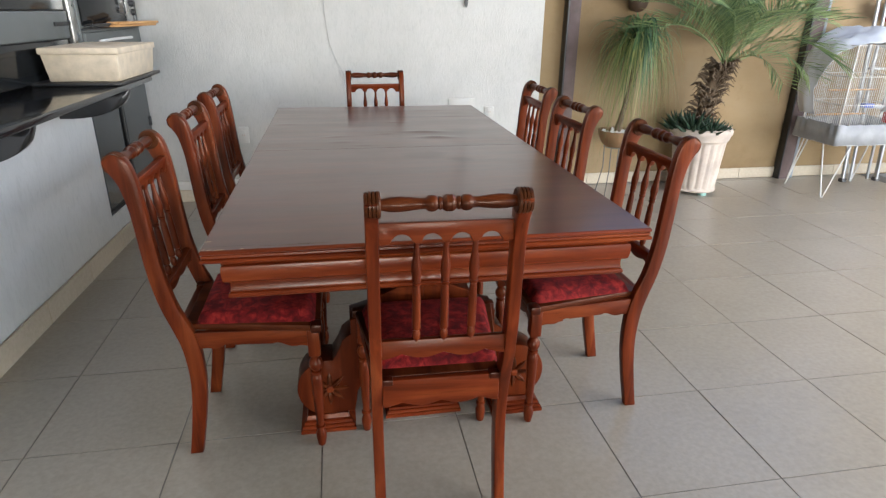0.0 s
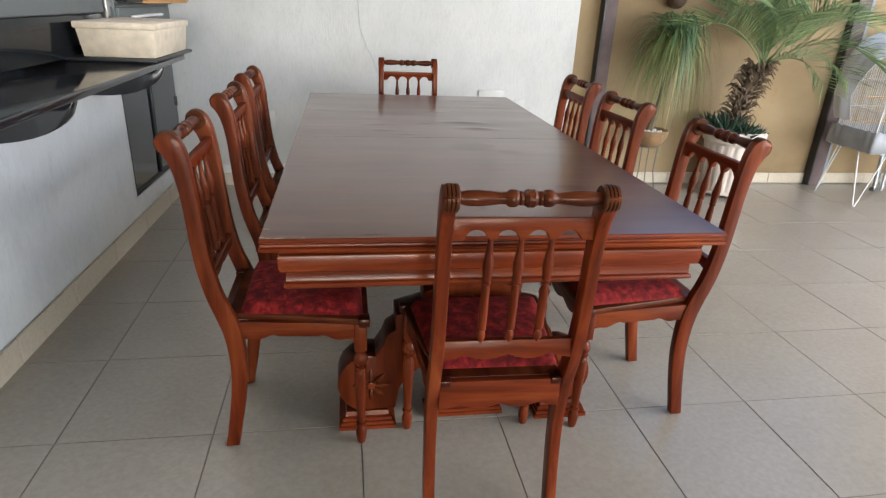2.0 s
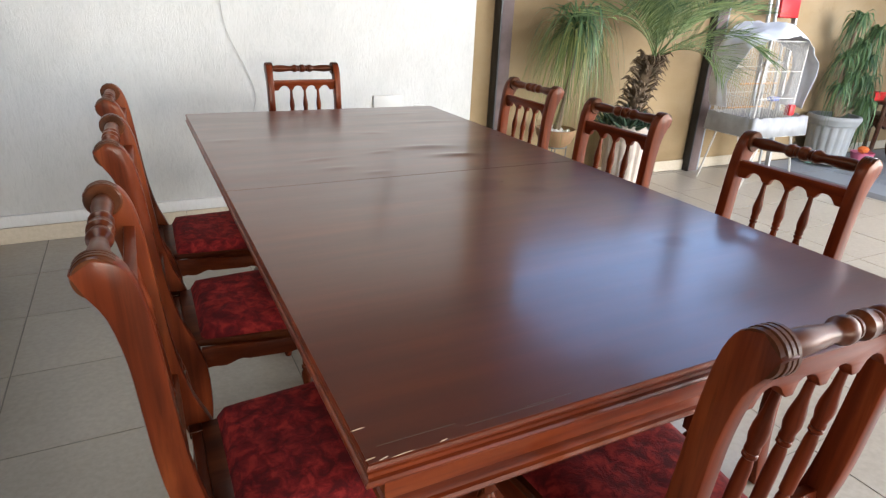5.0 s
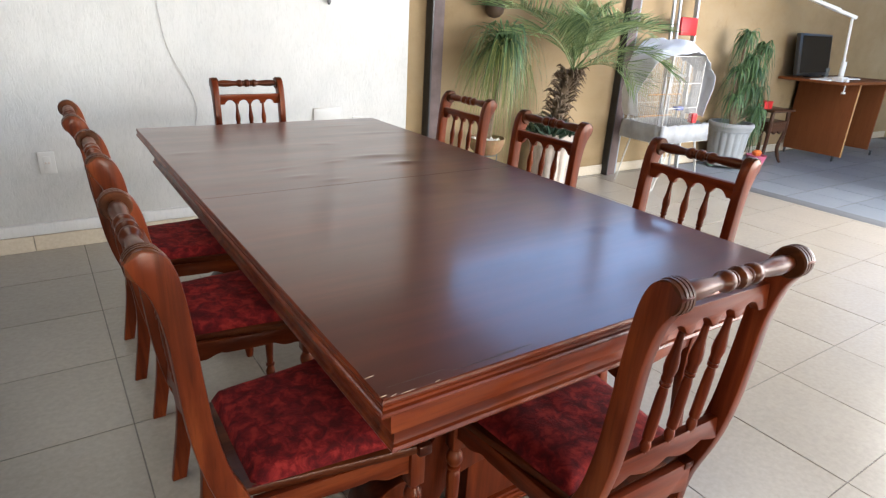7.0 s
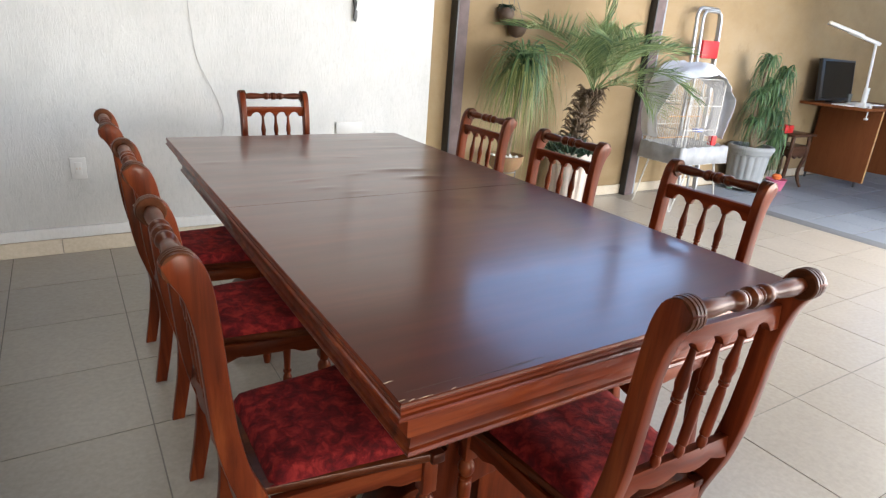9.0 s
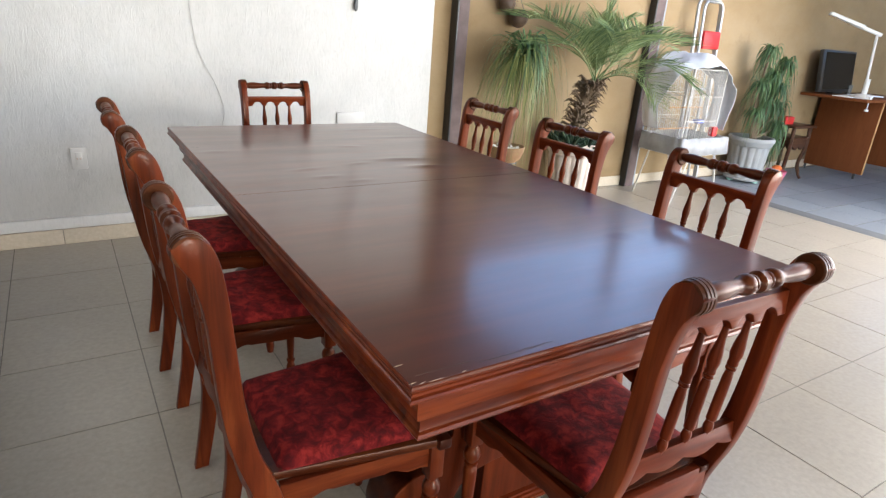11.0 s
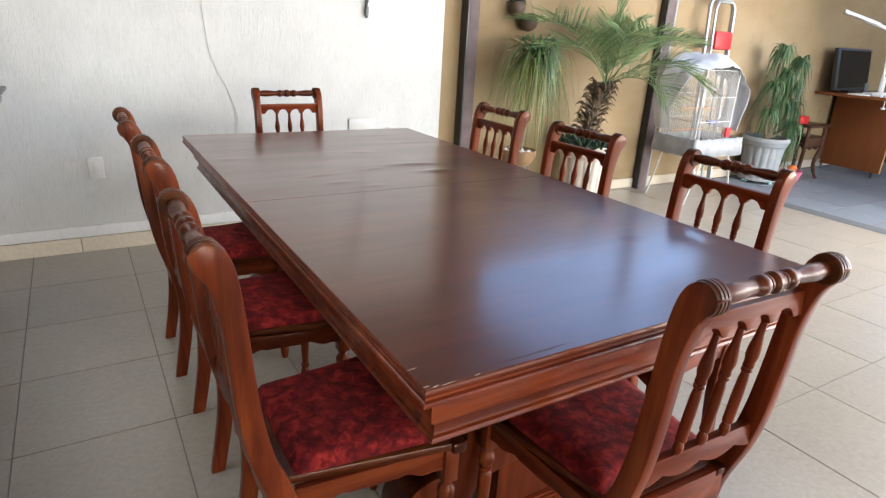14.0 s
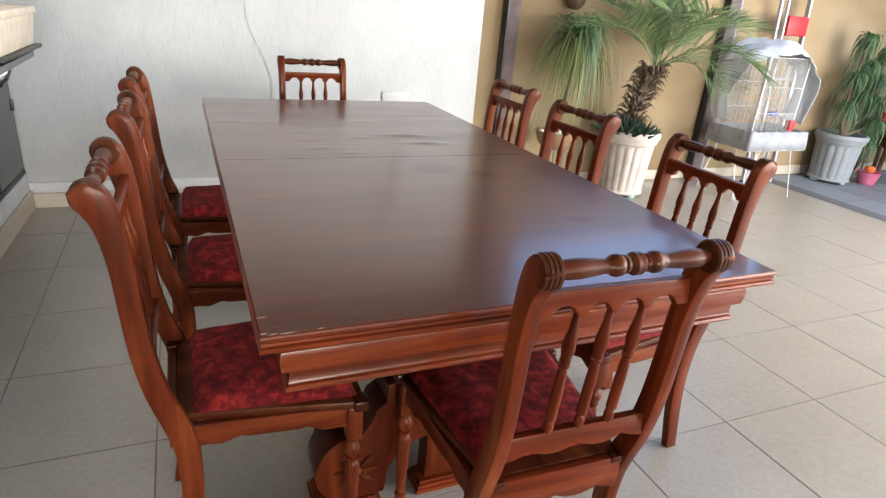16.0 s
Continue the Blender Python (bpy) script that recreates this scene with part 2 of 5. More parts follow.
def table_top_material():
    m = Mat("table_top_veneer", 0.22, 0.0, 0.62, 0.5, 0.16)
    m.set("Specular Tint", (1.0, 0.82, 0.75, 1.0))
    grain = m.noise(m.coords((1.8, 24, 24), spread=False), 1.0, 3.0, 0.5)
    wear = m.noise(m.coords((3.2, 4.4, 3.2), spread=False), 1.0, 4.0, 0.55)
    haze = m.noise(m.coords((1.6, 9, 2.0), spread=False), 1.0, 3.0, 0.5)
    wobble = m.noise(m.coords((9, 9, 9), spread=False), 1.0, 3.0)
    c = m.ramp(grain, [(0.25, (0.04, 0.0064, 0.0022)), (0.55, (0.066, 0.0112, 0.0034)), (0.85, (0.105, 0.021, 0.0056))])
    c = m.mix(m.ramp(wear, [(0.5, 0.0), (0.75, 0.3)]), c, (0.036, 0.0066, 0.0028))
    # old heat stains with soft uneven rims, where the varnish has gone dull
    gloss = (0.5, 0.5, 0.5)
    for x, y, sx, sy in ((0.1, 2.45, 0.105, 0.075), (0.3, 1.918, 0.055, 0.04), (0.22, 2.36, 0.06, 0.04)):
        mp = m.t.nodes.new("ShaderNodeMapping")
        mp.inputs["Location"].default_value = (-x / sx, -y / sy, 0)
        mp.inputs["Scale"].default_value = (1 / sx, 1 / sy, 0.0)
        m.link(m.co.outputs["Object"], mp.inputs["Vector"])
        ln = m.t.nodes.new("ShaderNodeVectorMath")
        ln.operation = "LENGTH"
        m.link(mp.outputs[0], ln.inputs[0])
        ad = m.t.nodes.new("ShaderNodeMath")
        ad.operation = "MULTIPLY_ADD"
        ad.inputs[1].default_value, ad.inputs[2].default_value = 0.9, -0.45
        m.link(wobble, ad.inputs[0])
        sm = m.t.nodes.new("ShaderNodeMath")
        m.link(ln.outputs["Value"], sm.inputs[0]), m.link(ad.outputs[0], sm.inputs[1])
        stain = m.ramp(sm.outputs[0], [(0.5, 0.6), (1.0, 0.0)])
        c = m.mix(stain, c, (0.05, 0.0075, 0.0032))
        gloss = m.mix(stain, gloss, (0.15, 0.15, 0.15))
    m.link(gloss, m.p.inputs["Specular IOR Level"])
    m.link(m.ramp(m.noise(m.coords((5, 11, 5), spread=False), 1.0, 5.0, 0.6), [(0.3, 0.09), (0.7, 0.2)]), m.p.inputs["Coat Roughness"])
    m.colour(c)
    # fine rubbing marks along the boards and a little orange peel in the varnish
    rub = m.noise(m.coords((14, 160, 60), spread=False), 1.0, 4.0, 0.6)
    even = m.mix(0.5, m.ramp(wear, [(0.3, 0.26), (0.7, 0.36)]), m.ramp(haze, [(0.35, 0.25), (0.7, 0.37)]))
    m.rough(m.mix(0.35, even, m.ramp(rub, [(0.3, 0.28), (0.7, 0.36)])))
    return m.m


TABLE_TOP = table_top_material()


def velvet_material():
    m = Mat("red_velvet", 0.85, 0.0, 0.2)
    m.set("Sheen Weight", 0.06), m.set("Sheen Roughness", 0.4), m.set("Sheen Tint", (0.8, 0.06, 0.06, 1))
    swirl = m.noise(m.coords((32, 32, 32)), 1.0, 6.0, 0.62, 0.45)
    nap = m.noise(m.coords((10, 10, 10)), 1.0, 4.0, 0.65)
    fuzz = m.noise(m.coords((260, 260, 260)), 1.0, 2.0)
    c = m.ramp(swirl, [(0.38, (0.05, 0.001, 0.0014)), (0.5, (0.11, 0.0026, 0.003)), (0.64, (0.23, 0.015, 0.011))])
    m.colour(m.mix(m.ramp(nap, [(0.3, 0.45), (0.5, 0.0)]), c, (0.05, 0.001, 0.0016)))
    before = m.bump(m.ramp(swirl, [(0.44, 0.0), (0.52, 1.0)]), 0.3, 0.0015)
    m.bump(fuzz, 0.4, 0.0015, before)
    return m.m


VELVET = velvet_material()


def plaster_material(name, col, dark_tone, strokes=0.18):
    """Rough trowelled plaster with upright scratches and faint stains."""
    m = Mat(name, 0.85, 0.0, 0.25)
    big = m.noise(m.coords((0.9, 0.9, 0.9), spread=False), 1.0, 6.0, 0.6)
    run = m.noise(m.coords((70, 70, 18), spread=False), 1.0, 6.0, 0.75, 0.8)
    grit = m.noise(m.coords((180, 180, 60), spread=False), 1.0, 4.0)
    c = m.ramp(big, [(0.25, dark_tone), (0.6, col)])
    patch = m.noise(m.coords((7, 7, 4), spread=False), 1.0, 4.0, 0.6)
    # hollows of the upright scratches get a darker tone, following the relief
    c = m.mix(m.ramp(run, [(0.3, 0.32), (0.52, 0.0)]), c, tuple(v * 0.72 for v in dark_tone))
    c = m.mix(m.ramp(patch, [(0.3, 0.3), (0.55, 0.0)]), c, tuple(v * 0.86 for v in dark_tone))
    m.colour(c)
    a = m.bump(m.ramp(run, [(0.35, 0.0), (0.62, 1.0)]), strokes, 0.004)
    m.bump(grit, 0.25, 0.0015, a)
    return m.m


WHITE_WALL = plaster_material("white_scratched_plaster", (0.505, 0.496, 0.472), (0.43, 0.42, 0.398), 0.24)
LOW_WALL = plaster_material("white_smooth_plaster", (0.6, 0.59, 0.57), (0.53, 0.52, 0.5), 0.16)


def yellow_material():
    m = Mat("ochre_painted_wall", 0.8, 0.0, 0.25)
    big = m.noise(m.coords((0.8, 0.8, 1.3), spread=False), 1.0, 7.0, 0.62)
    spots = m.noise(m.coords((7, 7, 5), spread=False), 1.0, 6.0, 0.7)
    grit = m.noise(m.coords((160, 160, 160), spread=False), 1.0, 3.0)
    c = m.ramp(big, [(0.3, (0.205, 0.138, 0.07)), (0.5, (0.27, 0.19, 0.102)), (0.7, (0.315, 0.235, 0.142))])
    c = m.mix(m.ramp(spots, [(0.6, 0.0), (0.78, 0.55)]), c, (0.19, 0.12, 0.058))
    m.colour(c)
    m.bump(grit, 0.3, 0.002)
    return m.m


YELLOW = yellow_material()


def tile_material(name, a, b, rough, spread=0.12, relief=0.12):
    """Glazed stoneware with cloudy colour and a shallow slaty ripple."""
    m = Mat(name, rough, 0.0, 0.5)
    info = m.t.nodes.new("ShaderNodeObjectInfo")
    cloud = m.noise(m.coords((3.5, 3.5, 3.5)), 1.0, 3.0, 0.5)
    ripple = m.noise(m.coords((24, 50, 24)), 1.0, 2.0, 0.5)
    mottle = m.noise(m.coords((55, 55, 55)), 1.0, 2.0, 0.6)
    c = m.ramp(cloud, [(0.2, a), (0.8, b)])
    c = m.mix(0.4, c, m.ramp(mottle, [(0.3, tuple(v * 0.86 for v in a)), (0.7, tuple(min(1.0, v * 1.08) for v in b))]))
    m.colour(m.mix(m.ramp(info.outputs["Random"], [(0.0, 0.0), (1.0, spread)]), c, tuple(v * 0.8 for v in a)))
    m.bump(ripple, relief, 0.003)
    return m.m


TILE = tile_material("beige_floor_tile", (0.265, 0.235, 0.19), (0.33, 0.296, 0.244), 0.28, 0.12, 0.25)
PATIO_TILE = tile_material("grey_patio_tile", (0.165, 0.188, 0.213), (0.225, 0.248, 0.275), 0.42, 0.6)
SKIRT = tile_material("beige_skirting_tile", (0.42, 0.355, 0.262), (0.48, 0.41, 0.315), 0.4, 0.12, 0.1)
GROUT = plain("dark_grout", (0.17, 0.155, 0.135), 0.9, bump=0.3, scale=20)
CONCRETE = plain("grey_concrete", (0.24, 0.24, 0.24), 0.85, bump=0.4, scale=5)
STONE_BAND = plain("dark_grey_stone_band", (0.12, 0.125, 0.13), 0.6, bump=0.3, scale=9)
TERRACE_CEILING = plain("pale_ceiling_paint", (0.27, 0.24, 0.2), 0.85, var=0.08, scale=3)
CEILING = plain("dark_ceiling_paint", (0.2, 0.17, 0.14), 0.9, var=0.04, scale=2)
GRANITE = plain("black_granite", (0.012, 0.012, 0.013), 0.08, var=0.5, scale=60, spec=0.6)
BLACK_GLOSS = plain("black_glass", (0.01, 0.011, 0.012), 0.1, var=0.1, spec=0.22)
SMOKED = plain("smoked_glass_panel", (0.045, 0.05, 0.05), 0.14, var=0.15, scale=3)
GREY_ENAMEL = plain("grey_enamel", (0.1, 0.108, 0.106), 0.42, var=0.06, spec=0.3)
BLACK_PAINT = plain("black_painted_metal", (0.014, 0.014, 0.015), 0.4, var=0.2, scale=20)
BROWN_POST = plain("mauve_brown_painted_steel", (0.12, 0.088, 0.084), 0.65, var=0.25, scale=12, spec=0.2)
PIPE_PAINT = plain("pale_blue_grey_paint", (0.24, 0.27, 0.31), 0.5, var=0.08)
CHROME = plain("brushed_steel", (0.62, 0.62, 0.61), 0.28, 1.0, var=0.08)
ALU = plain("aluminium", (0.4, 0.41, 0.42), 0.5, 1.0, var=0.06)
CREAM = plain("cream_marbled_enamel", (0.54, 0.45, 0.335), 0.45, var=0.2, scale=18)
PLASTIC = plain("off_white_plastic", (0.475, 0.462, 0.435), 0.45, var=0.03)
WHITE_PLASTIC = plain("white_plastic", (0.66, 0.66, 0.65), 0.4, var=0.03)
RUBBER = plain("grey_rubber", (0.09, 0.09, 0.09), 0.7)
PALE_WOOD = wood("pale_wood", (0.32, 0.17, 0.07), (0.5, 0.28, 0.12), (0.6, 0.38, 0.18), 0.5, "y", 0.1)
DESK_WOOD = wood("orange_brown_desk_wood", (0.145, 0.048, 0.0185), (0.155, 0.053, 0.02), (0.168, 0.06, 0.0225), 0.45, "z", 0.05)
STOOL_WOOD = wood("dark_stool_wood", (0.02, 0.01, 0.007), (0.05, 0.022, 0.013), (0.08, 0.036, 0.02), 0.35, "x", 0.4)
CABLE_SHEATH = plain("grey_cable_sheath", (0.32, 0.31, 0.29), 0.6, var=0.06)
WHITE_WIRE = plain("white_coated_wire", (0.48, 0.47, 0.45), 0.4, var=0.06)
CLOTH = plain("white_cotton_cloth", (0.5, 0.52, 0.56), 0.95, var=0.04, scale=14, bump=0.4)
GREY_CLOTH = plain("pale_grey_tray", (0.25, 0.255, 0.265), 0.75, var=0.2, scale=9, bump=0.2)
RED_PLASTIC = plain("red_plastic", (0.42, 0.008, 0.01), 0.5, var=0.08)
BLUE_PLASTIC = plain("blue_plastic", (0.03, 0.08, 0.4), 0.35)
TEAL_PLASTIC = plain("pale_teal_plastic", (0.25, 0.45, 0.4), 0.5)
PINK_PLASTIC = plain("pink_plastic", (0.5, 0.12, 0.2), 0.4)
STONE_POT = plain("weathered_white_cement", (0.46, 0.39, 0.33), 0.85, var=0.18, scale=9, bump=0.5)
GREY_POT = plain("grey_cement", (0.22, 0.228, 0.232), 0.85, var=0.12, scale=9, bump=0.5)
CLAY = plain("terracotta_bowl", (0.2, 0.11, 0.05), 0.75, var=0.18, scale=12, bump=0.3)
COCONUT = plain("brown_coconut_shell", (0.07, 0.04, 0.022), 0.6, var=0.35, scale=25, bump=0.6)
SOIL = plain("dark_soil", (0.035, 0.025, 0.018), 0.95, var=0.3, scale=40, bump=0.8)
PEBBLE = plain("white_pebbles", (0.68, 0.66, 0.62), 0.6, var=0.1, scale=20)
BARK = plain("shaggy_palm_bark", (0.11, 0.075, 0.045), 0.9, var=0.4, scale=30, bump=0.8)
PAPER = plain("white_paper", (0.8, 0.8, 0.8), 0.8, var=0.03)
CHIP = plain("bare_pale_wood_chip", (0.42, 0.3, 0.2), 0.8)


def leaf_material(name, low, high, rough=0.45):
    """Leaves that vary from piece to piece and let some light through."""
    m = Mat(name, rough, 0.0, 0.4)
    geo = m.t.nodes.new("ShaderNodeNewGeometry")
    info = m.t.nodes.new("ShaderNodeObjectInfo")
    c = m.ramp(geo.outputs["Random Per Island"], [(0.0, low), (1.0, high)])
    c = m.mix(m.ramp(info.outputs["Random"], [(0.0, 0.0), (1.0, 0.35)]), c, tuple(v * 0.7 for v in low))
    m.colour(c)
    tr = m.t.nodes.new("ShaderNodeBsdfTranslucent")
    m.link(c, tr.inputs["Color"])
    mx = m.t.nodes.new("ShaderNodeMixShader")
    mx.inputs[0].default_value = 0.3
    out = m.t.nodes["Material Output"]
    m.link(m.p.outputs[0], mx.inputs[1]), m.link(tr.outputs[0], mx.inputs[2]), m.link(mx.outputs[0], out.inputs["Surface"])
    return m.m


PALM_LEAF = leaf_material("palm_leaflets", (0.09, 0.16, 0.075), (0.34, 0.43, 0.18))
PONY_LEAF = leaf_material("strap_leaves", (0.1, 0.16, 0.055), (0.42, 0.42, 0.16))
DRAC_LEAF = leaf_material("dark_strap_leaves", (0.03, 0.075, 0.04), (0.15, 0.25, 0.1))
SUCCULENT = leaf_material("dark_succulent", (0.02, 0.045, 0.03), (0.05, 0.085, 0.05))


# ---- the place ----
def slab(name, x0, x1, y0, y1, z0, z1, mat, label="", category="", kind="structure", bevel=0.003):
    return tagged(part(name, box(x0, x1, y0, y1, z0, z1, bevel), mat), label, category, "", kind)


WALL_W, WALL_N, WALL_Y = -1.48, 4.602, 4.655
ROOF = 2.85
slab("floor_south", -1.7, 4.36, -11.7, -3.6, -0.12, 0.0, TILE, "beige tiled floor of the terrace", "floor", bevel=0)
floor = slab("floor", -1.7, 4.27, -3.6, 4.8, -0.12, -0.0022, GROUT, "concrete floor bed with grey joints under tiles", "floor", bevel=0)
slab("ground", -60, 60, -60, 60, -0.4, -0.13, CONCRETE, "grey concrete ground round the terrace", "ground", bevel=0)
patio = slab("patio_floor", 4.44, 9.6, -3.6, 4.8, -0.12, -0.0065, GROUT, "grey patio floor bed under bluish tiles", "floor", bevel=0)
slab("threshold", 4.27, 4.44, -3.6, 4.63, -0.12, -0.001, STONE_BAND, "dark grey stone threshold between two tiled floors", "threshold")
slab("wall_north", -1.66, 1.275, WALL_N, 4.8, -0.1, ROOF, WHITE_WALL, "white wall of upright scratched plaster", "wall")
slab("wall_north_ledge", -1.48, 1.263, WALL_N - 0.017, WALL_N + 0.01, 0.088, 0.15, LOW_WALL, "smooth white plaster band above skirting", "wall", bevel=0.005)
slab("wall_north_yellow", 1.275, 9.6, WALL_Y, 4.8, -0.1, 2.1, YELLOW, "ochre painted garden wall with damp stains", "wall")
slab("wall_north_yellow_upper", 4.95, 9.6, WALL_Y, 4.8, 2.1, ROOF, YELLOW, "ochre painted wall above the garden wall", "wall", bevel=0)
# pier above the view, added to limit the sky mirrored in the table
slab("wall_north_yellow_pier", 1.275, 1.8, WALL_Y, 4.8, 2.1, 3.4, YELLOW, "unseen ochre pier bounding the table's reflected sky", "wall", bevel=0)
# the kitchen side stands a little out of square with the white wall
WEST = pose(WALL_W, 4.6, 0, 0, 0, -1.6) @ pose(-WALL_W, -4.6, 0)
slab("wall_west", -1.695, WALL_W, -11.7, 3.65, -0.1, 0.948, LOW_WALL, "low white plastered wall carrying the counter", "wall", bevel=0).matrix_basis = WEST
slab("wall_west_foot", -1.695, WALL_W, 3.65, WALL_N, -0.1, 0.205, LOW_WALL, "white plastered plinth under the black doors", "wall", bevel=0).matrix_basis = WEST
slab("wall_west_upper", -1.93, WALL_W, -11.7, 4.615, 1.95, ROOF, LOW_WALL, "white plastered wall over the kitchen hatch", "wall", bevel=0)
slab("wall_west_back", -2.4, -2.2, -11.7, 4.8, -0.1, ROOF, LOW_WALL, "white plastered wall behind the kitchen hatch", "wall", bevel=0)
slab("wall_south", -2.2, 1.47, -11.85, -11.7, -0.1, 0.2, LOW_WALL, "plain low white plastered wall", "wall", bevel=0)
slab("wall_east", 9.6, 9.8, -3.6, 4.8, -0.1, 2.3, YELLOW, "ochre painted garden wall", "wall", bevel=0)
# unseen roofs over dining side and work corner leave an open courtyard strip
# (an unseen opening is added above the passage for its area lamp)
slab("ceiling", -2.4, 1.47, -11.85, 1.7, 2.3, 2.42, TERRACE_CEILING, "low pale painted terrace ceiling", "ceiling", bevel=0)
slab("ceiling_north", -2.4, 1.47, 3.8, 4.8, 2.3, 2.42, TERRACE_CEILING, "low pale painted ceiling beside added roof opening", "ceiling", bevel=0)
slab("ceiling_west", -2.4, -1.45, 1.7, 3.8, 2.3, 2.42, TERRACE_CEILING, "low pale painted ceiling over the counter", "ceiling", bevel=0)
slab("ceiling_east", -0.65, 1.47, 1.7, 3.8, 2.3, 2.42, TERRACE_CEILING, "low pale painted ceiling over the table", "ceiling", bevel=0)
# canopy out of view, added to keep sky light off the white wall
slab("ceiling_canopy", 1.47, 3.2, -11.85, 4.8, 3.4, 3.55, CEILING, "unseen canopy holding sky light off the white wall", "ceiling", bevel=0)
# this ceiling is never in view; its extent only dims the patio
slab("ceiling_patio", 4.3, 9.8, 0.8, 4.8, ROOF, ROOF + 0.15, CEILING, "unseen ceiling added to darken the work corner", "ceiling", bevel=0)
# unseen block added so that no direct sun reaches the courtyard
slab("wall_upper_storey", -2.4, -1.6, -11.85, 4.8, ROOF + 0.15, 8.0, LOW_WALL, "unseen tall white block keeping off the sun", "wall", bevel=0)


def skirting():
    base = tagged(part("baseboard", box(-1.475, 1.263, WALL_N - 0.004, WALL_N + 0.004, 0.0, 0.08, 0), GROUT), "beige tile skirting along the white wall", "baseboard", "", "structure")
    base_w = tagged(part("baseboard_west", box(WALL_W - 0.004, WALL_W + 0.004, -3.5, 4.6, 0.0, 0.1, 0), GROUT), "beige tile skirting along the low wall", "baseboard", "", "structure")
    base_y = tagged(part("baseboard_yellow", box(1.27, 9.5, WALL_Y - 0.004, WALL_Y + 0.004, 0.0, 0.085, 0), GROUT), "cream tile skirting along the ochre wall", "baseboard", "", "structure")
    base_w.matrix_basis = WEST
    step = 0.4555
    run_n = finish(box(-step / 2 + 0.0015, step / 2 - 0.0015, -0.012, 0, 0, 0.086, 0.002, 1), "skirting_tile", SKIRT)
    run_w = finish(box(0, 0.012, -0.4555 / 2 + 0.0015, 0.4555 / 2 - 0.0015, 0, 0.106, 0.002, 1), "skirting_tile", SKIRT)
    x = -1.467 + step / 2
    while x + step / 2 < 1.3:
        o = new("skirting_tile", run_n)
        o.parent, o.location = base, (x, WALL_N - 0.004, 0)
        x += step
    y = 4.6 - 0.4555 / 2
    while y > -3.3:
        o = new("skirting_tile", run_w)
        o.parent, o.location = base_w, (WALL_W + 0.004, y, 0)
        y -= 0.4555
    x = 1.285 + step / 2
    while x < 9.3:
        o = new("skirting_tile", run_n)
        o.parent, o.location = base_y, (x, WALL_Y - 0.004, 0.004)
        x += step


skirting()


def post(name, x, w, d):
    t = thing(name, "mauve-brown painted steel post against the ochre wall", "post", pose(x, WALL_Y - d / 2 - 0.016, 0), "steel posts", "structure")
    part("shaft", box(-w / 2, w / 2, -d / 2, d / 2, 0.0, ROOF, 0.004), BROWN_POST, t)
    part("flange", box(-w / 2 - 0.014, -w / 2 - 0.0005, -d / 2 - 0.004, d / 2 + 0.012, 0.0, ROOF, 0.003), BLACK_PAINT, t)


post("post_1", 1.495, 0.085, 0.07)
post("post_2", 3.5, 0.1, 0.06)


# ---- kitchen side ----
def counter():
    t = thing("counter", "polished black granite counter slab on the low wall", "counter", pose(0, 0, 0))
    part("slab", box(-1.63, -1.166, 0.25, 3.62, 0.949, 0.975, 0.006, 3), GRANITE, t)
    for y in (1.17, 2.31, 3.31):
        pts = [(-1.514, 0.948), (-1.186, 0.948), (-1.188, 0.935)] + [(-1.46 + 0.268 * math.cos(a), 0.935 - 0.125 * math.sin(a)) for a in np.linspace(0.1, math.pi / 2, 9)] + [(-1.514, 0.81)]
        part("corbel", prism(pts, y - 0.02, y + 0.02, None, 0.003), GRANITE, t, "rounded black granite corbel")


counter()


def storage_box():
    t = thing("storage_box", "cream marbled lidded box on a dark board", "box", pose(-1.328, 3.45, 0.975, 0, 0, -1))
    part("board", box(-0.21, 0.165, -0.3, 0.31, 0.0, 0.014, 0.004), BLACK_PAINT, t, "thin black board under the box")
    b = bmesh.new()
    bmesh.ops.create_cube(b, size=1.0)
    for v in b.verts:
        top = v.co.z > 0
        v.co = Vector((v.co.x * (0.318 if top else 0.292), v.co.y * (0.545 if top else 0.515), 0.134 if top else 0.015))
    bmesh.ops.bevel(b, geom=list(b.edges), offset=0.005, segments=2, profile=0.5, affect="EDGES")
    part("body", b, CREAM, t)
    part("lid", box(-0.166, 0.166, -0.282, 0.282, 0.132, 0.16, 0.005), CREAM, t)


storage_box()


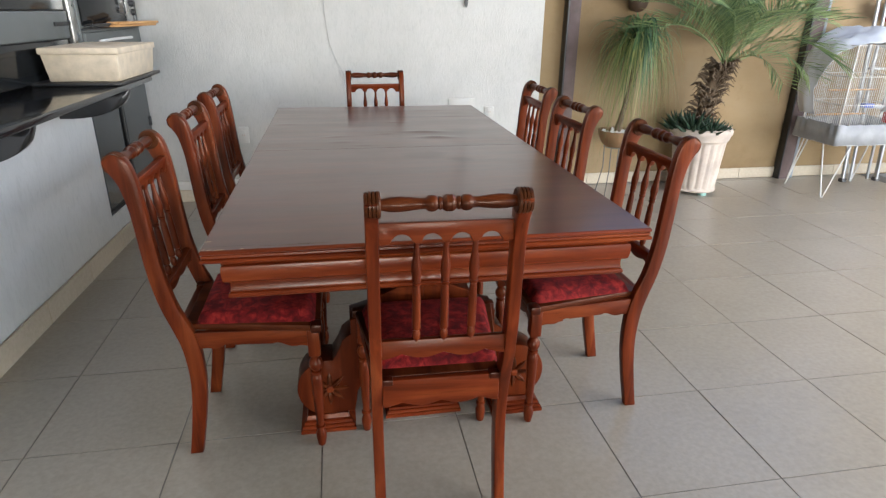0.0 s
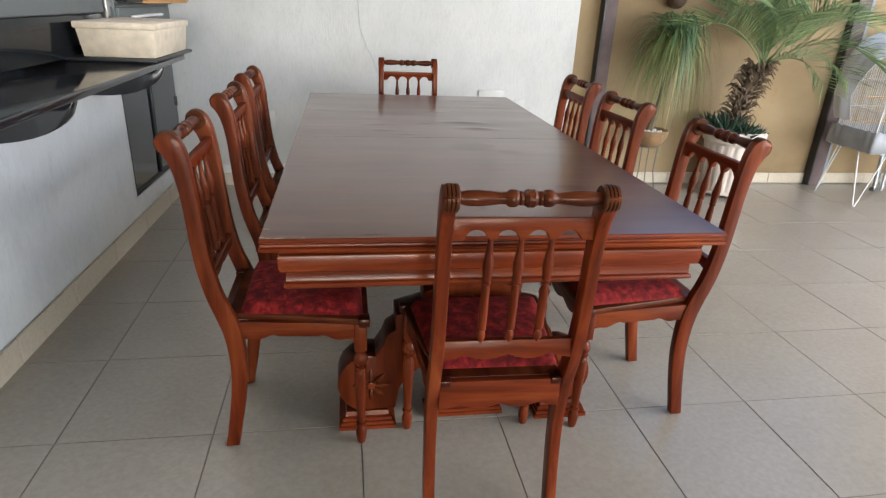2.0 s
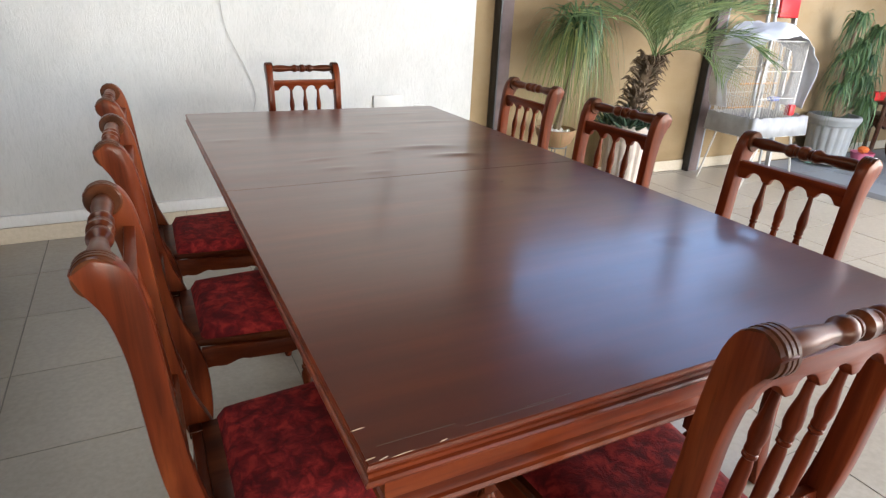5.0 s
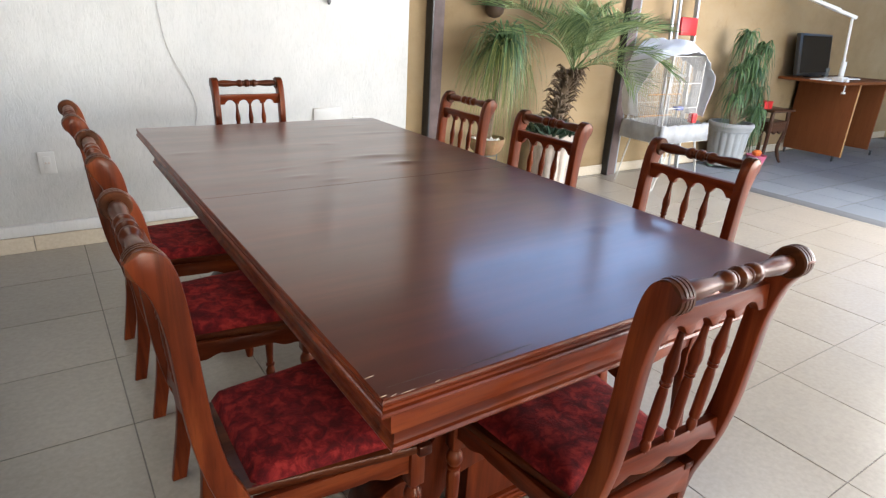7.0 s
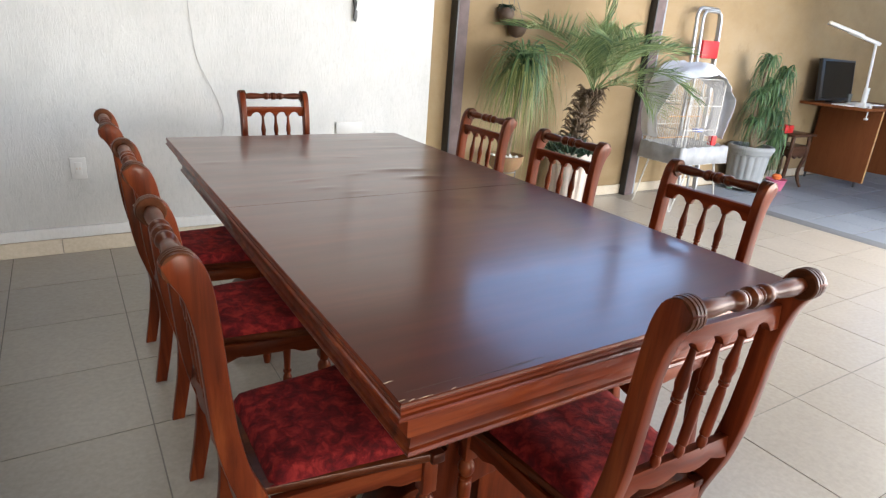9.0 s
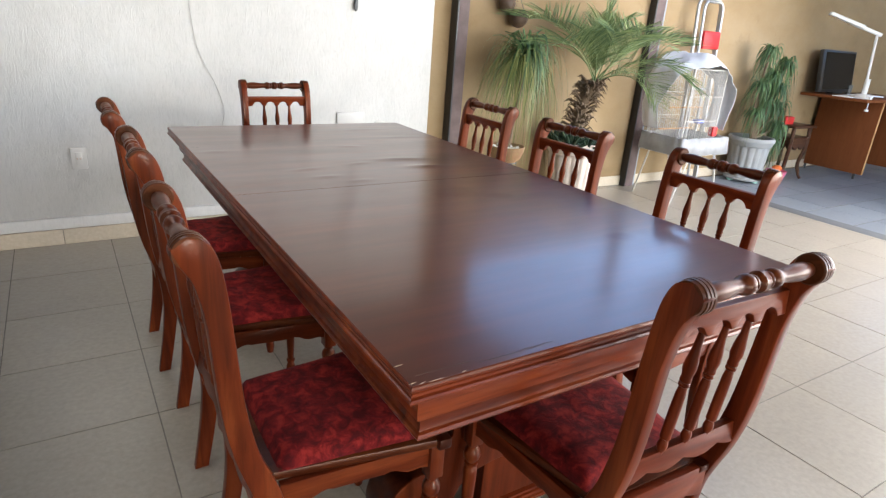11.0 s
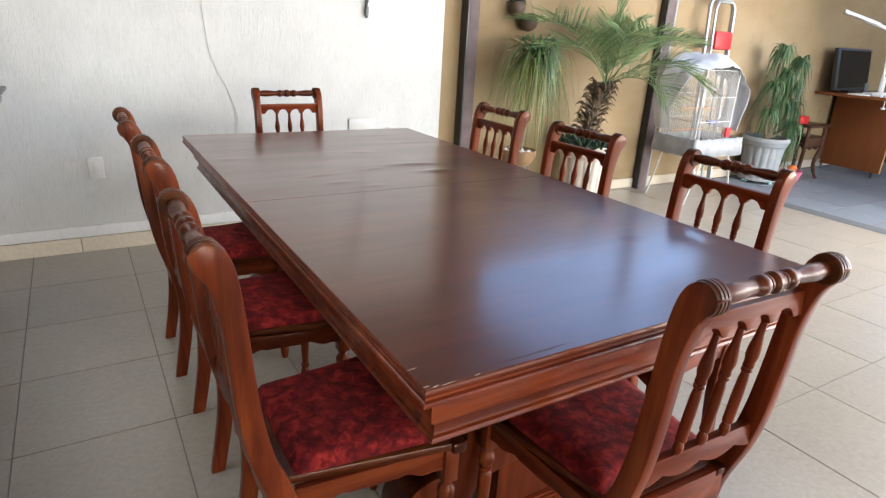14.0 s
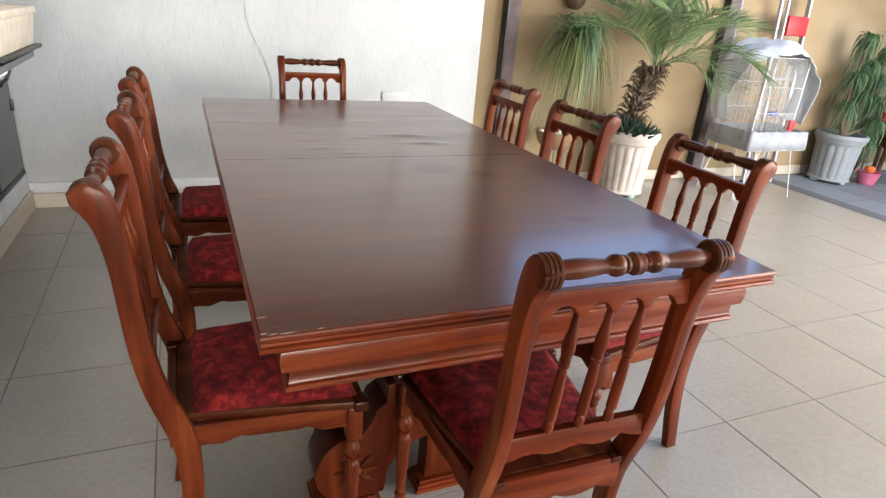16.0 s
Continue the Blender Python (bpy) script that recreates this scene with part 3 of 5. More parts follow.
def kitchen_units():
    t = thing("cooker", "grey enamel cooker front with black glass panels", "cooker", WEST @ pose(-1.495, 0.05, 0))
    part("body", box(-0.5, -0.012, 2.2, 3.6, 0.98, 1.94, 0.004), BLACK_PAINT, t)
    part("back_panel", box(-0.012, 0.0, 2.2, 3.55, 0.98, 1.152, 0.002), BLACK_GLOSS, t, "glossy black splash panel")
    d = part("drawer", box(-0.012, 0.012, 2.2, 3.56, 1.158, 1.282, 0.004), GREY_ENAMEL, t)
    part("handle", box(0.012, 0.022, 3.4, 3.555, 1.215, 1.235, 0.003), BLACK_PAINT, d, "flat dark handle")
    part("window", box(-0.012, 0.004, 2.2, 3.56, 1.288, 1.9, 0.003), BLACK_GLOSS, t)
    part("trim", box(-0.012, 0.018, 3.585, 3.66, 0.98, 1.94, 0.005), CHROME, t, "upright brushed steel strip")

    t = thing("oven", "built-in oven with control knobs over a drawer", "oven", WEST @ pose(-1.455, 0.03, 0))
    part("body", box(-0.5, -0.012, 3.67, 4.575, 0.95, 1.94, 0.003), GREY_ENAMEL, t)
    d = part("drawer", box(-0.012, 0.006, 3.675, 4.5, 1.03, 1.178, 0.004), GREY_ENAMEL, t)
    part("handle", tube([(0.006, 3.83, 1.13), (0.03, 3.85, 1.135), (0.032, 4.07, 1.137), (0.03, 4.28, 1.135), (0.006, 4.3, 1.13)], 0.008), WHITE_PLASTIC, d, "white bar handle")
    part("shelf", box(-0.012, 0.02, 3.675, 4.53, 1.19, 1.2, 0.002), BLACK_PAINT, t)
    part("window", box(-0.012, -0.002, 3.69, 4.33, 1.21, 1.8, 0.002), BLACK_GLOSS, t)
    part("control_panel", box(-0.012, 0.004, 4.35, 4.5, 1.205, 1.9, 0.003), CHROME, t, "brushed steel control strip")
    for z in (1.275, 1.325, 1.375, 1.425):
        part("knob", lathe([(0.019, 0), (0.019, 0.012), (0.016, 0.02), (0.0, 0.02)], 16, pose(0.004, 4.44, z, 0, 90, 0)), BLACK_PAINT, t, "black control knob")

    t = thing("pizza_peel", "pale wooden paddles resting on the oven shelf", "paddle", pose(-1.405, 4.12, 1.201, 0, 0, -8))
    part("blade", box(-0.03, 0.05, -0.22, 0.32, 0.0, 0.014, 0.004), PALE_WOOD, t)
    part("handle", tube([(0.015, -0.4, 0.012), (0.015, -0.3, 0.012), (0.015, -0.2, 0.012)], 0.009), BLACK_PAINT, t, "black handle")
    part("blade", box(-0.01, 0.062, -0.19, 0.33, 0.0145, 0.027, 0.004), PALE_WOOD, t)

    t = thing("bar_fridge", "two black smoked glass doors set in the low wall", "fridge", WEST @ pose(WALL_W, 0.02, 0))
    part("body", box(-0.45, -0.03, 3.632, 4.576, 0.207, 0.945, 0.002), BLACK_PAINT, t)
    part("frame", box(-0.03, -0.004, 3.632, 4.576, 0.207, 0.23, 0.002), BLACK_PAINT, t)
    for a, b in ((3.64, 4.03), (4.1, 4.566)):
        d = part("door", box(-0.03, -0.004, a, b, 0.232, 0.942, 0.003), BLACK_PAINT, t)
        part("pane", box(-0.004, -0.002, a + 0.012, b - 0.012, 0.245, 0.932, 0), SMOKED, d)
        if a > 4:
            part("latch", box(-0.004, 0.006, b - 0.03, b - 0.012, 0.56, 0.62, 0.002), BLACK_PAINT, d)


kitchen_units()


# ---- dining table ----
def dining_table():
    x0, x1, y0, y1, z = -0.558, 0.562, 1.53, 3.73, 0.784
    t = thing("dining_table", "long mahogany dining table with scratched varnished top", "table", pose(0, 0, 0))
    # the two leaves of the top, with lifted veneer
    blisters = [(0.16, 2.915, 0.105, 0.024, 0.0055, -6), (0.195, 2.785, 0.085, 0.024, 0.0055, -8), (-0.472, 3.183, 0.05, 0.02, 0.0022, 0), (0.385, 3.34, 0.11, 0.018, 0.0026, -4), (0.3, 3.55, 0.12, 0.015, 0.002, 0),
                (-0.24, 2.845, 0.06, 0.012, 0.003, 8), (-0.215, 2.73, 0.05, 0.012, 0.0028, 0), (-0.021, 2.888, 0.05, 0.012, 0.0028, 8), (-0.123, 2.655, 0.045, 0.012, 0.0025, 0), (0.06, 3.185, 0.05, 0.012, 0.0025, -8)]

    def height(x, y):
        h = 0.0
        for bx, by, a, b, amp, deg in blisters:
            c, s = math.cos(radians(deg)), math.sin(radians(deg))
            u, v = ((x - bx) * c + (y - by) * s) / a, (-(x - bx) * s + (y - by) * c) / b
            q = u * u + v * v
            if q < 6:
                h += amp * math.exp(-q * 1.2)
        return h

    seam = 2.595
    for ya, yb in ((y0, seam), (seam, y1)):
        b = bmesh.new()
        nx, ny = 90, int((yb - ya) / 0.0125)
        ea, eb = ya + (0.005 if ya == y0 else 0.0012), yb - (0.005 if yb == y1 else 0.0012)
        grid = [[b.verts.new((x0 + 0.005 + (x1 - x0 - 0.01) * i / nx, ea + (eb - ea) * j / ny, 0)) for i in range(nx + 1)] for j in range(ny + 1)]
        for row in grid:
            for v in row:
                v.co.z = z + height(v.co.x, v.co.y)
        for j in range(ny):
            for i in range(nx):
                b.faces.new((grid[j][i], grid[j][i + 1], grid[j + 1][i + 1], grid[j + 1][i]))
        rim = [e for e in b.edges if e.is_boundary]
        low = bmesh.ops.extrude_edge_only(b, edges=rim)
        for g in low["geom"]:
            if isinstance(g, bmesh.types.BMVert):
                g.co.z = z - 0.012
        part("tabletop", b, TABLE_TOP, t, "dark brown varnished veneer, blistered", None, 50)
    edge = [(0.0053, z - 0.0006), (0.0035, z - 0.002), (0.002, z - 0.006), (0.003, z - 0.01), (0.0075, z - 0.012), (0.004, z - 0.0145), (0.0035, z - 0.019), (0.0075, z - 0.021), (0.002, z - 0.0235), (0.0, z - 0.027), (0.001, z - 0.031), (0.005, z - 0.033), (0.06, z - 0.034)]
    part("edge_moulding", frame_sweep(edge, x0, x1, y0, y1), TABLE_TRIM, t, "beaded edge moulding", None, 25)
    apron = [(0.06, z - 0.034), (0.05, z - 0.038), (0.041, z - 0.041), (0.038, z - 0.046), (0.041, z - 0.051), (0.046, z - 0.053), (0.038, z - 0.056), (0.036, z - 0.062), (0.036, z - 0.08), (0.039, z - 0.096), (0.044, z - 0.1), (0.052, z - 0.102),
             (0.052, z - 0.108), (0.052, z - 0.122), (0.05, z - 0.127), (0.053, z - 0.129), (0.047, z - 0.132), (0.0445, z - 0.137), (0.047, z - 0.142), (0.055, z - 0.147), (0.13, z - 0.147)]
    part("apron_cove", frame_sweep(apron[:12], x0, x1, y0, y1), TABLE_TRIM, t, "hollow cove under the table edge", None, 25)
    part("apron", frame_sweep(apron[11:], x0, x1, y0, y1), TABLE_TRIM, t, "stepped ogee apron", None, 25)
    part("underside", box(x0 + 0.1, x1 - 0.1, y0 + 0.1, y1 - 0.1, z - 0.145, z - 0.1, 0), TABLE_BASE, t)
    # chipped corner
    for a in ((-0.546, 1.594, 0.02, 0.0025, 5), (-0.549, 1.542, 0.014, 0.0024, 5), (-0.535, 1.537, 0.014, 0.0022, 15), (-0.461, 1.537, 0.012, 0.0024, 12), (-0.512, 1.5355, 0.03, 0.0018, 3)):
        part("chip", lathe([(0.0, 0.0006), (0.5, 0.0008), (1.0, 0.0002)], 7, pose(a[0], a[1], z, 0, 0, a[4]) @ Matrix.Diagonal((a[2] / 2, a[3] / 2, 1, 1))), CHIP, t, "pale chipped veneer")
    for a, l, d in ((-0.535, 0.1, 1.558), (-0.425, 0.13, 1.549), (-0.335, 0.07, 1.552)):
        part("scratch", box(a, a + l, d, d + 0.001, z, z + 0.0003, 0), COCONUT, t, "dark crack along the edge")
    # pedestals
    for yc in (1.93, 3.33):
        cx = 0.012
        for sgn in (-1, 1):
            arc = [(0.315 + 0.1 * math.cos(a), 0.15 + 0.105 * math.sin(a)) for a in np.linspace(-1.15, 1.75, 16)]
            right = arc + [(0.275, 0.29), (0.262, 0.325), (0.235, 0.345), (0.235, 0.395), (0.15, 0.42), (0.15, 0.47), (0.08, 0.50), (0.06, 0.64), (-0.001, 0.64), (-0.001, 0.22), (0.10, 0.215), (0.15, 0.205), (0.195, 0.175), (0.22, 0.13), (0.232, 0.055), (0.35, 0.052)]
            m = pose(cx, 0, 0) @ Matrix.Diagonal((sgn, 1, 1, 1))
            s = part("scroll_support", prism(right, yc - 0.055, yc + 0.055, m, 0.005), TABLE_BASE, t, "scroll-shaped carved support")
            # all but the front and back faces get the darker wood
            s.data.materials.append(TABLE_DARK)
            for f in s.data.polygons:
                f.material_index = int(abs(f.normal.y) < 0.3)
            for k in range(8):
                a = 2 * math.pi * k / 8
                part("petal", lathe([(0.0, -0.03), (0.009, -0.012), (0.007, 0.01), (0.0, 0.03)], 6, pose(cx + sgn * 0.31 + 0.034 * math.cos(a), yc - 0.056, 0.15 + 0.034 * math.sin(a), 0, 90 - math.degrees(a), 0)), CHAIR_GLOSS, s, "carved rosette petal")
            part("boss", lathe([(0.014, 0), (0.012, 0.008), (0.0, 0.012)], 12, pose(cx + sgn * 0.31, yc - 0.055, 0.15, 90, 0, 0)), TABLE_TRIM, s)
            ax, bx = sorted((cx + sgn * 0.232, cx + sgn * 0.412))
            foot = [(0.0, 0.0), (0.0, 0.012), (0.006, 0.014), (0.006, 0.024), (0.012, 0.026), (0.012, 0.036), (0.02, 0.04), (0.024, 0.054), (0.06, 0.054)]
            part("foot", frame_sweep(foot, ax, bx, yc - 0.085, yc + 0.085), TABLE_TRIM, t, "stepped foot moulding", None, 25)
        part("panel", box(cx - 0.105, cx + 0.105, yc - 0.03, yc + 0.03, 0.045, 0.6, 0.004), TABLE_BASE, t)
        foot = [(0.0, 0.0), (0.0, 0.012), (0.006, 0.014), (0.006, 0.024), (0.012, 0.026), (0.012, 0.034), (0.05, 0.046)]
        part("foot", frame_sweep(foot, cx - 0.13, cx + 0.13, yc - 0.045, yc + 0.045), TABLE_TRIM, t, "stepped foot moulding", None, 25)
        pts = curve([(-0.2, 0.645), (-0.19, 0.6), (-0.14, 0.57), (-0.12, 0.535), (0.12, 0.535), (0.14, 0.57), (0.19, 0.6), (0.2, 0.645)], 4)
        part("bolster", prism(pts, yc - 0.08, yc + 0.08, pose(cx, 0, 0), 0.004), TABLE_BASE, t)
    part("stretcher", box(-0.03, 0.055, 1.96, 3.3, 0.2, 0.3, 0.006), TABLE_BASE, t)


dining_table()


# ---- dining chairs ----
def scallop(u0, u1, top, low, waves):
    """A rail outline whose lower edge dips in shallow waves."""
    n = 24
    pts = [(u0, top), (u1, top)]
    for k in range(n + 1):
        f = 1 - k / n
        pts.append((u0 + (u1 - u0) * f, low(f) if callable(low) else low + waves * (1 - abs(math.cos(3 * math.pi * f)))))
    return pts


def dining_chair():
    t = thing("dining_chair", "reddish mahogany dining chair with red velvet seat", "chair", None, "chairs round the dining table")
    back = [(-0.309, 0.935), (-0.298, 0.908), (-0.278, 0.87), (-0.264, 0.8), (-0.258, 0.72), (-0.252, 0.64), (-0.243, 0.57), (-0.228, 0.50), (-0.206, 0.43), (-0.191, 0.37), (-0.184, 0.28), (-0.19, 0.19), (-0.203, 0.1), (-0.22, 0.0)]
    front = [(-0.182, 0.0), (-0.162, 0.1), (-0.147, 0.19), (-0.139, 0.27), (-0.141, 0.37), (-0.158, 0.44), (-0.185, 0.51), (-0.204, 0.6), (-0.214, 0.69), (-0.222, 0.79), (-0.229, 0.86), (-0.238, 0.91), (-0.254, 0.942), (-0.282, 0.954)]
    outline = curve(back, 3) + curve(front, 3)
    for sgn in (-1, 1):
        # the outline's u is the chair's y
        m = Matrix(((0, 1, 0, 0), (1, 0, 0, 0), (0, 0, 1, 0), (0, 0, 0, 1)))
        s = part("stile", prism(outline, sgn * 0.1635 - 0.0145, sgn * 0.1635 + 0.0145, m, 0.004), CHAIR_Z, t)
        ring = [(0.0, -0.02), (0.026, -0.02), (0.029, -0.017), (0.029, -0.012), (0.026, -0.0105), (0.029, -0.009), (0.029, -0.004), (0.026, -0.0025), (0.029, -0.001), (0.029, 0.004), (0.026, 0.0055), (0.028, 0.007), (0.027, 0.013), (0.0, 0.0135)]
        part("scroll", lathe(ring, 24, pose(sgn * 0.164, -0.28, 0.927, 0, 90 * sgn, 0)), CHAIR_DARK, s, "grooved dark scroll end")
    half = [(0.0155, 0.0), (0.016, 0.006), (0.013, 0.012), (0.0105, 0.0145), (0.0125, 0.018), (0.0125, 0.022), (0.0105, 0.024), (0.0145, 0.029), (0.0155, 0.036), (0.0145, 0.044), (0.0105, 0.05), (0.0100, 0.06), (0.0125, 0.085), (0.014, 0.105), (0.0135, 0.125), (0.0105, 0.142), (0.0105, 0.15)]
    rail = [(r, -h) for r, h in half[::-1]] + half[1:]
    part("top_rail", lathe([(q * 1.18, h) for q, h in rail], 18, pose(0, -0.28, 0.927, 0, 90, 0)), CHAIR_GLOSS, t, "turned beaded top rail")
    # arched rail under it
    n, pts = 48, [(-0.152, 0.877), (0.152, 0.877)]
    for k in range(n + 1):
        u = 0.152 - 0.304 * k / n
        near = min(abs(u - c) for c in (-0.099, -0.033, 0.033, 0.099))
        pts.append((u, 0.829 + (0.022 * math.sqrt(max(0.0, 1 - (near / 0.024) ** 2)) if near < 0.024 else 0.0)))
    lean = pose(0, -0.25, 0.86, -5) @ pose(0, 0, -0.86)
    part("arched_rail", prism(pts, -0.009, 0.009, lean, 0.002), CHAIR_X, t)
    low = scallop(-0.153, 0.153, 0.57, 0.523, 0.012)
    part("lower_rail", prism(low, -0.010, 0.010, pose(0, -0.22, 0.55, -8) @ pose(0, 0, -0.55), 0.002), CHAIR_X, t)
    spin = [(0.0055, 0.0), (0.006, 0.004), (0.0095, 0.010), (0.0105, 0.018), (0.0085, 0.027), (0.0065, 0.031), (0.0105, 0.034), (0.0105, 0.038), (0.0105, 0.09), (0.0095, 0.128), (0.0075, 0.142), (0.0105, 0.145), (0.0105, 0.149), (0.008, 0.151), (0.0105, 0.154), (0.0105, 0.158), (0.0095, 0.163), (0.0125, 0.178), (0.0118, 0.192), (0.0075, 0.218), (0.006, 0.244), (0.006, 0.25)]
    for x in (-0.066, 0.0, 0.066):
        part("spindle", lathe(spin, 14, pose(x, -0.223, 0.566, 5.2) @ Matrix.Diagonal((0.98, 0.98, 1.075, 1))), CHAIR_Z, t, "turned spindle")
    # seat
    trap = lambda f, b, yf, yb: [(-f, yf), (f, yf), (b, yb), (-b, yb)]
    lay = Matrix(((1, 0, 0, 0), (0, 0, 1, 0), (0, 1, 0, 0), (0, 0, 0, 1)))
    part("seat_frame", prism(trap(0.218, 0.15, 0.21, -0.182), 0.422, 0.445, lay, 0.008), SEAT_WOOD, t, "dark worn seat frame")
    part("front_rail", prism(scallop(-0.18, 0.18, 0.424, 0.362, 0.016), 0.176, 0.194, None, 0.002), CHAIR_X, t)
    part("back_rail", prism(scallop(-0.15, 0.15, 0.442, 0.362, 0.012), -0.2, -0.18, None, 0.003), CHAIR_X, t)
    for sgn in (-1, 1):
        part("corner_cap", box(sgn * 0.137 - 0.014, sgn * 0.137 + 0.014, -0.203, -0.178, 0.428, 0.4455, 0.003), TABLE_DARK, t, "dark worn corner cap")
        part("corner_cap", box(sgn * 0.201 - 0.0215, sgn * 0.201 + 0.0215, 0.18, 0.213, 0.42, 0.447, 0.005), TABLE_DARK, t, "dark worn corner cap")
    for sgn in (-1, 1):
        a, b = Vector((sgn * 0.163, -0.15, 0)), Vector((sgn * 0.192, 0.175, 0))
        d = (b - a).length
        m = Matrix.Translation(a) @ Matrix.Rotation(math.atan2((b - a).y, (b - a).x), 4, "Z")
        wave = lambda f: 0.366 + 0.014 * min(1.0, max(0.0, 4.0 * min(f, 1 - f) - 0.15)) + 0.004 * math.sin(9 * math.pi * f) * (1 if min(f, 1 - f) < 0.3 else 0)
        part("side_rail", prism(scallop(0, d, 0.424, wave, 0), -0.009, 0.009, m, 0.002), CHAIR_Y, t)
        leg = part("leg", box(sgn * 0.192 - 0.018, sgn * 0.192 + 0.018, 0.168, 0.204, 0.335, 0.424, 0.003), CHAIR_Z, t, "turned front leg")
        turned = [(0.0, 0.0), (0.011, 0.0), (0.013, 0.006), (0.0165, 0.03), (0.0165, 0.045), (0.011, 0.06), (0.0105, 0.064), (0.0155, 0.067), (0.0155, 0.073), (0.0105, 0.076), (0.0115, 0.083), (0.0165, 0.2), (0.0175, 0.25), (0.0155, 0.262), (0.012, 0.267), (0.0165, 0.270), (0.0165, 0.276), (0.0115, 0.279), (0.0195, 0.292), (0.021, 0.302), (0.0195, 0.312), (0.012, 0.325), (0.016, 0.336)]
        part("turning", lathe(turned, 16, pose(sgn * 0.192, 0.186, 0)), CHAIR_Z, leg)
    # cushion: a soft pad with an uneven crown
    b = bmesh.new()
    nx, ny = 22, 22
    rows = []
    for j in range(ny + 1):
        v = j / ny
        w = 0.156 + 0.038 * v
        rows.append([])
        for i in range(nx + 1):
            u = 2 * i / nx - 1
            e = min(1 - abs(u), 2 * min(v, 1 - v))
            h = 0.026 * (1 - (1 - min(1.0, e / 0.12)) ** 2.5) + 0.012 * (1 - (1 - min(1.0, e / 0.6)) ** 2.0)
            x, y = w * u, -0.148 + 0.342 * v
            rows[-1].append(b.verts.new((x, y, 0.444 + h + 0.003 * noise.noise(Vector((x * 14, y * 14, 3.0))) * (1 if e > 0.02 else 0))))
    for j in range(ny):
        for i in range(nx):
            b.faces.new((rows[j][i], rows[j][i + 1], rows[j + 1][i + 1], rows[j + 1][i]))
    part("cushion", b, VELVET, t, "crushed red velvet pad", None, 80)
    return t


first = dining_chair()
first.matrix_basis = pose(0.002, 1.652, 0, 0, 0, -1.5)
for x, y, turn in ((-0.518, 1.985, -90), (-0.512, 2.62, -90.5), (-0.525, 3.208, -91), (0.542, 1.997, 91), (0.503, 2.62, 92.5), (0.545, 3.25, 90.5), (0.019, 3.775, 181)):
    copy_thing(first, pose(x, y, 0, 0, 0, turn))


# ---- fittings on the white wall ----
def wall_plate(name, x, z, w, h, label, holes):
    t = thing(name, label, "outlet" if holes else "plate", pose(x, WALL_N - 0.0005, z))
    part("cover", box(-w / 2, w / 2, -0.011, 0, -h / 2, h / 2, 0.003), PLASTIC, t)
    if holes:
        part("insert", box(-w * 0.22, w * 0.22, -0.0135, -0.0105, -h * 0.3, h * 0.3, 0.001), PLASTIC, t)
        for k in (-0.1, 0.1):
            part("hole", box(w * k - 0.004, w * k + 0.004, -0.0142, -0.0132, -0.006, 0.006, 0.001), STONE_POT, t)


wall_plate("outlet", -0.889, 0.472, 0.075, 0.115, "white wall socket with one outlet", True)
wall_plate("outlet", 0.892, 0.605, 0.07, 0.075, "small white wall socket low on plaster", True)
wall_plate("junction_cover", 0.676, 0.666, 0.186, 0.075, "blank cream junction box cover on plaster", False)


def cable():
    pts = curve([(-0.285, 4.596, 2.84), (-0.283, 4.596, 2.0), (-0.28, 4.596, 1.4), (-0.268, 4.596, 1.2), (-0.252, 4.596, 1.08), (-0.215, 4.596, 0.98), (-0.168, 4.596, 0.88), (-0.13, 4.596, 0.77), (-0.124, 4.596, 0.7), (-0.14, 4.596, 0.62), (-0.16, 4.596, 0.4), (-0.15, 4.596, 0.1)], 5)
    tagged(part("cable", tube(pts, 0.0015, 8), CABLE_SHEATH), "thin grey cable hanging down the wall", "cable")


cable()


def wall_hook():
    t = thing("wall_hook", "dark metal hook with a hanging black strap", "hook", pose(0.697, WALL_N - 0.002, 1.336))
    part("plate", box(-0.012, 0.012, -0.006, 0.002, 0.1, 0.17, 0.002), BLACK_PAINT, t)
    part("strap", prism(curve([(-0.01, 0.14), (0.012, 0.14), (0.015, 0.06), (0.012, 0.005), (0.0, -0.01), (-0.012, 0.02), (-0.006, 0.06)], 4, True), -0.018, -0.006, None, 0.003), BLACK_PAINT, t)
    part("clip", tube(curve([(0, -0.012, 0.13), (0.01, -0.03, 0.1), (0.0, -0.035, 0.06)], 4), 0.004), CHROME, t)


wall_hook()


def intercom():
    t = thing("intercom", "white wall intercom phone on the plaster wall", "intercom", pose(0.697, WALL_N - 0.001, 1.64))
    part("base", box(-0.045, 0.045, -0.025, 0.0, -0.11, 0.11, 0.006), WHITE_PLASTIC, t)
    part("receiver", box(-0.038, 0.004, -0.055, -0.026, -0.1, 0.1, 0.01, 3), WHITE_PLASTIC, t)
    part("button", lathe([(0.008, 0), (0.008, 0.004), (0.0, 0.005)], 12, pose(0.025, -0.025, -0.05, 90)), RUBBER, t)
    cord = [(0.012 * math.cos(a * 2.6), -0.02 + 0.008 * math.sin(a * 2.6), -0.11 - 0.012 * a) for a in np.linspace(0, 5, 60)]
    part("cord", tube(cord, 0.003, 6), BLACK_PAINT, t, "black coiled cord")


intercom()


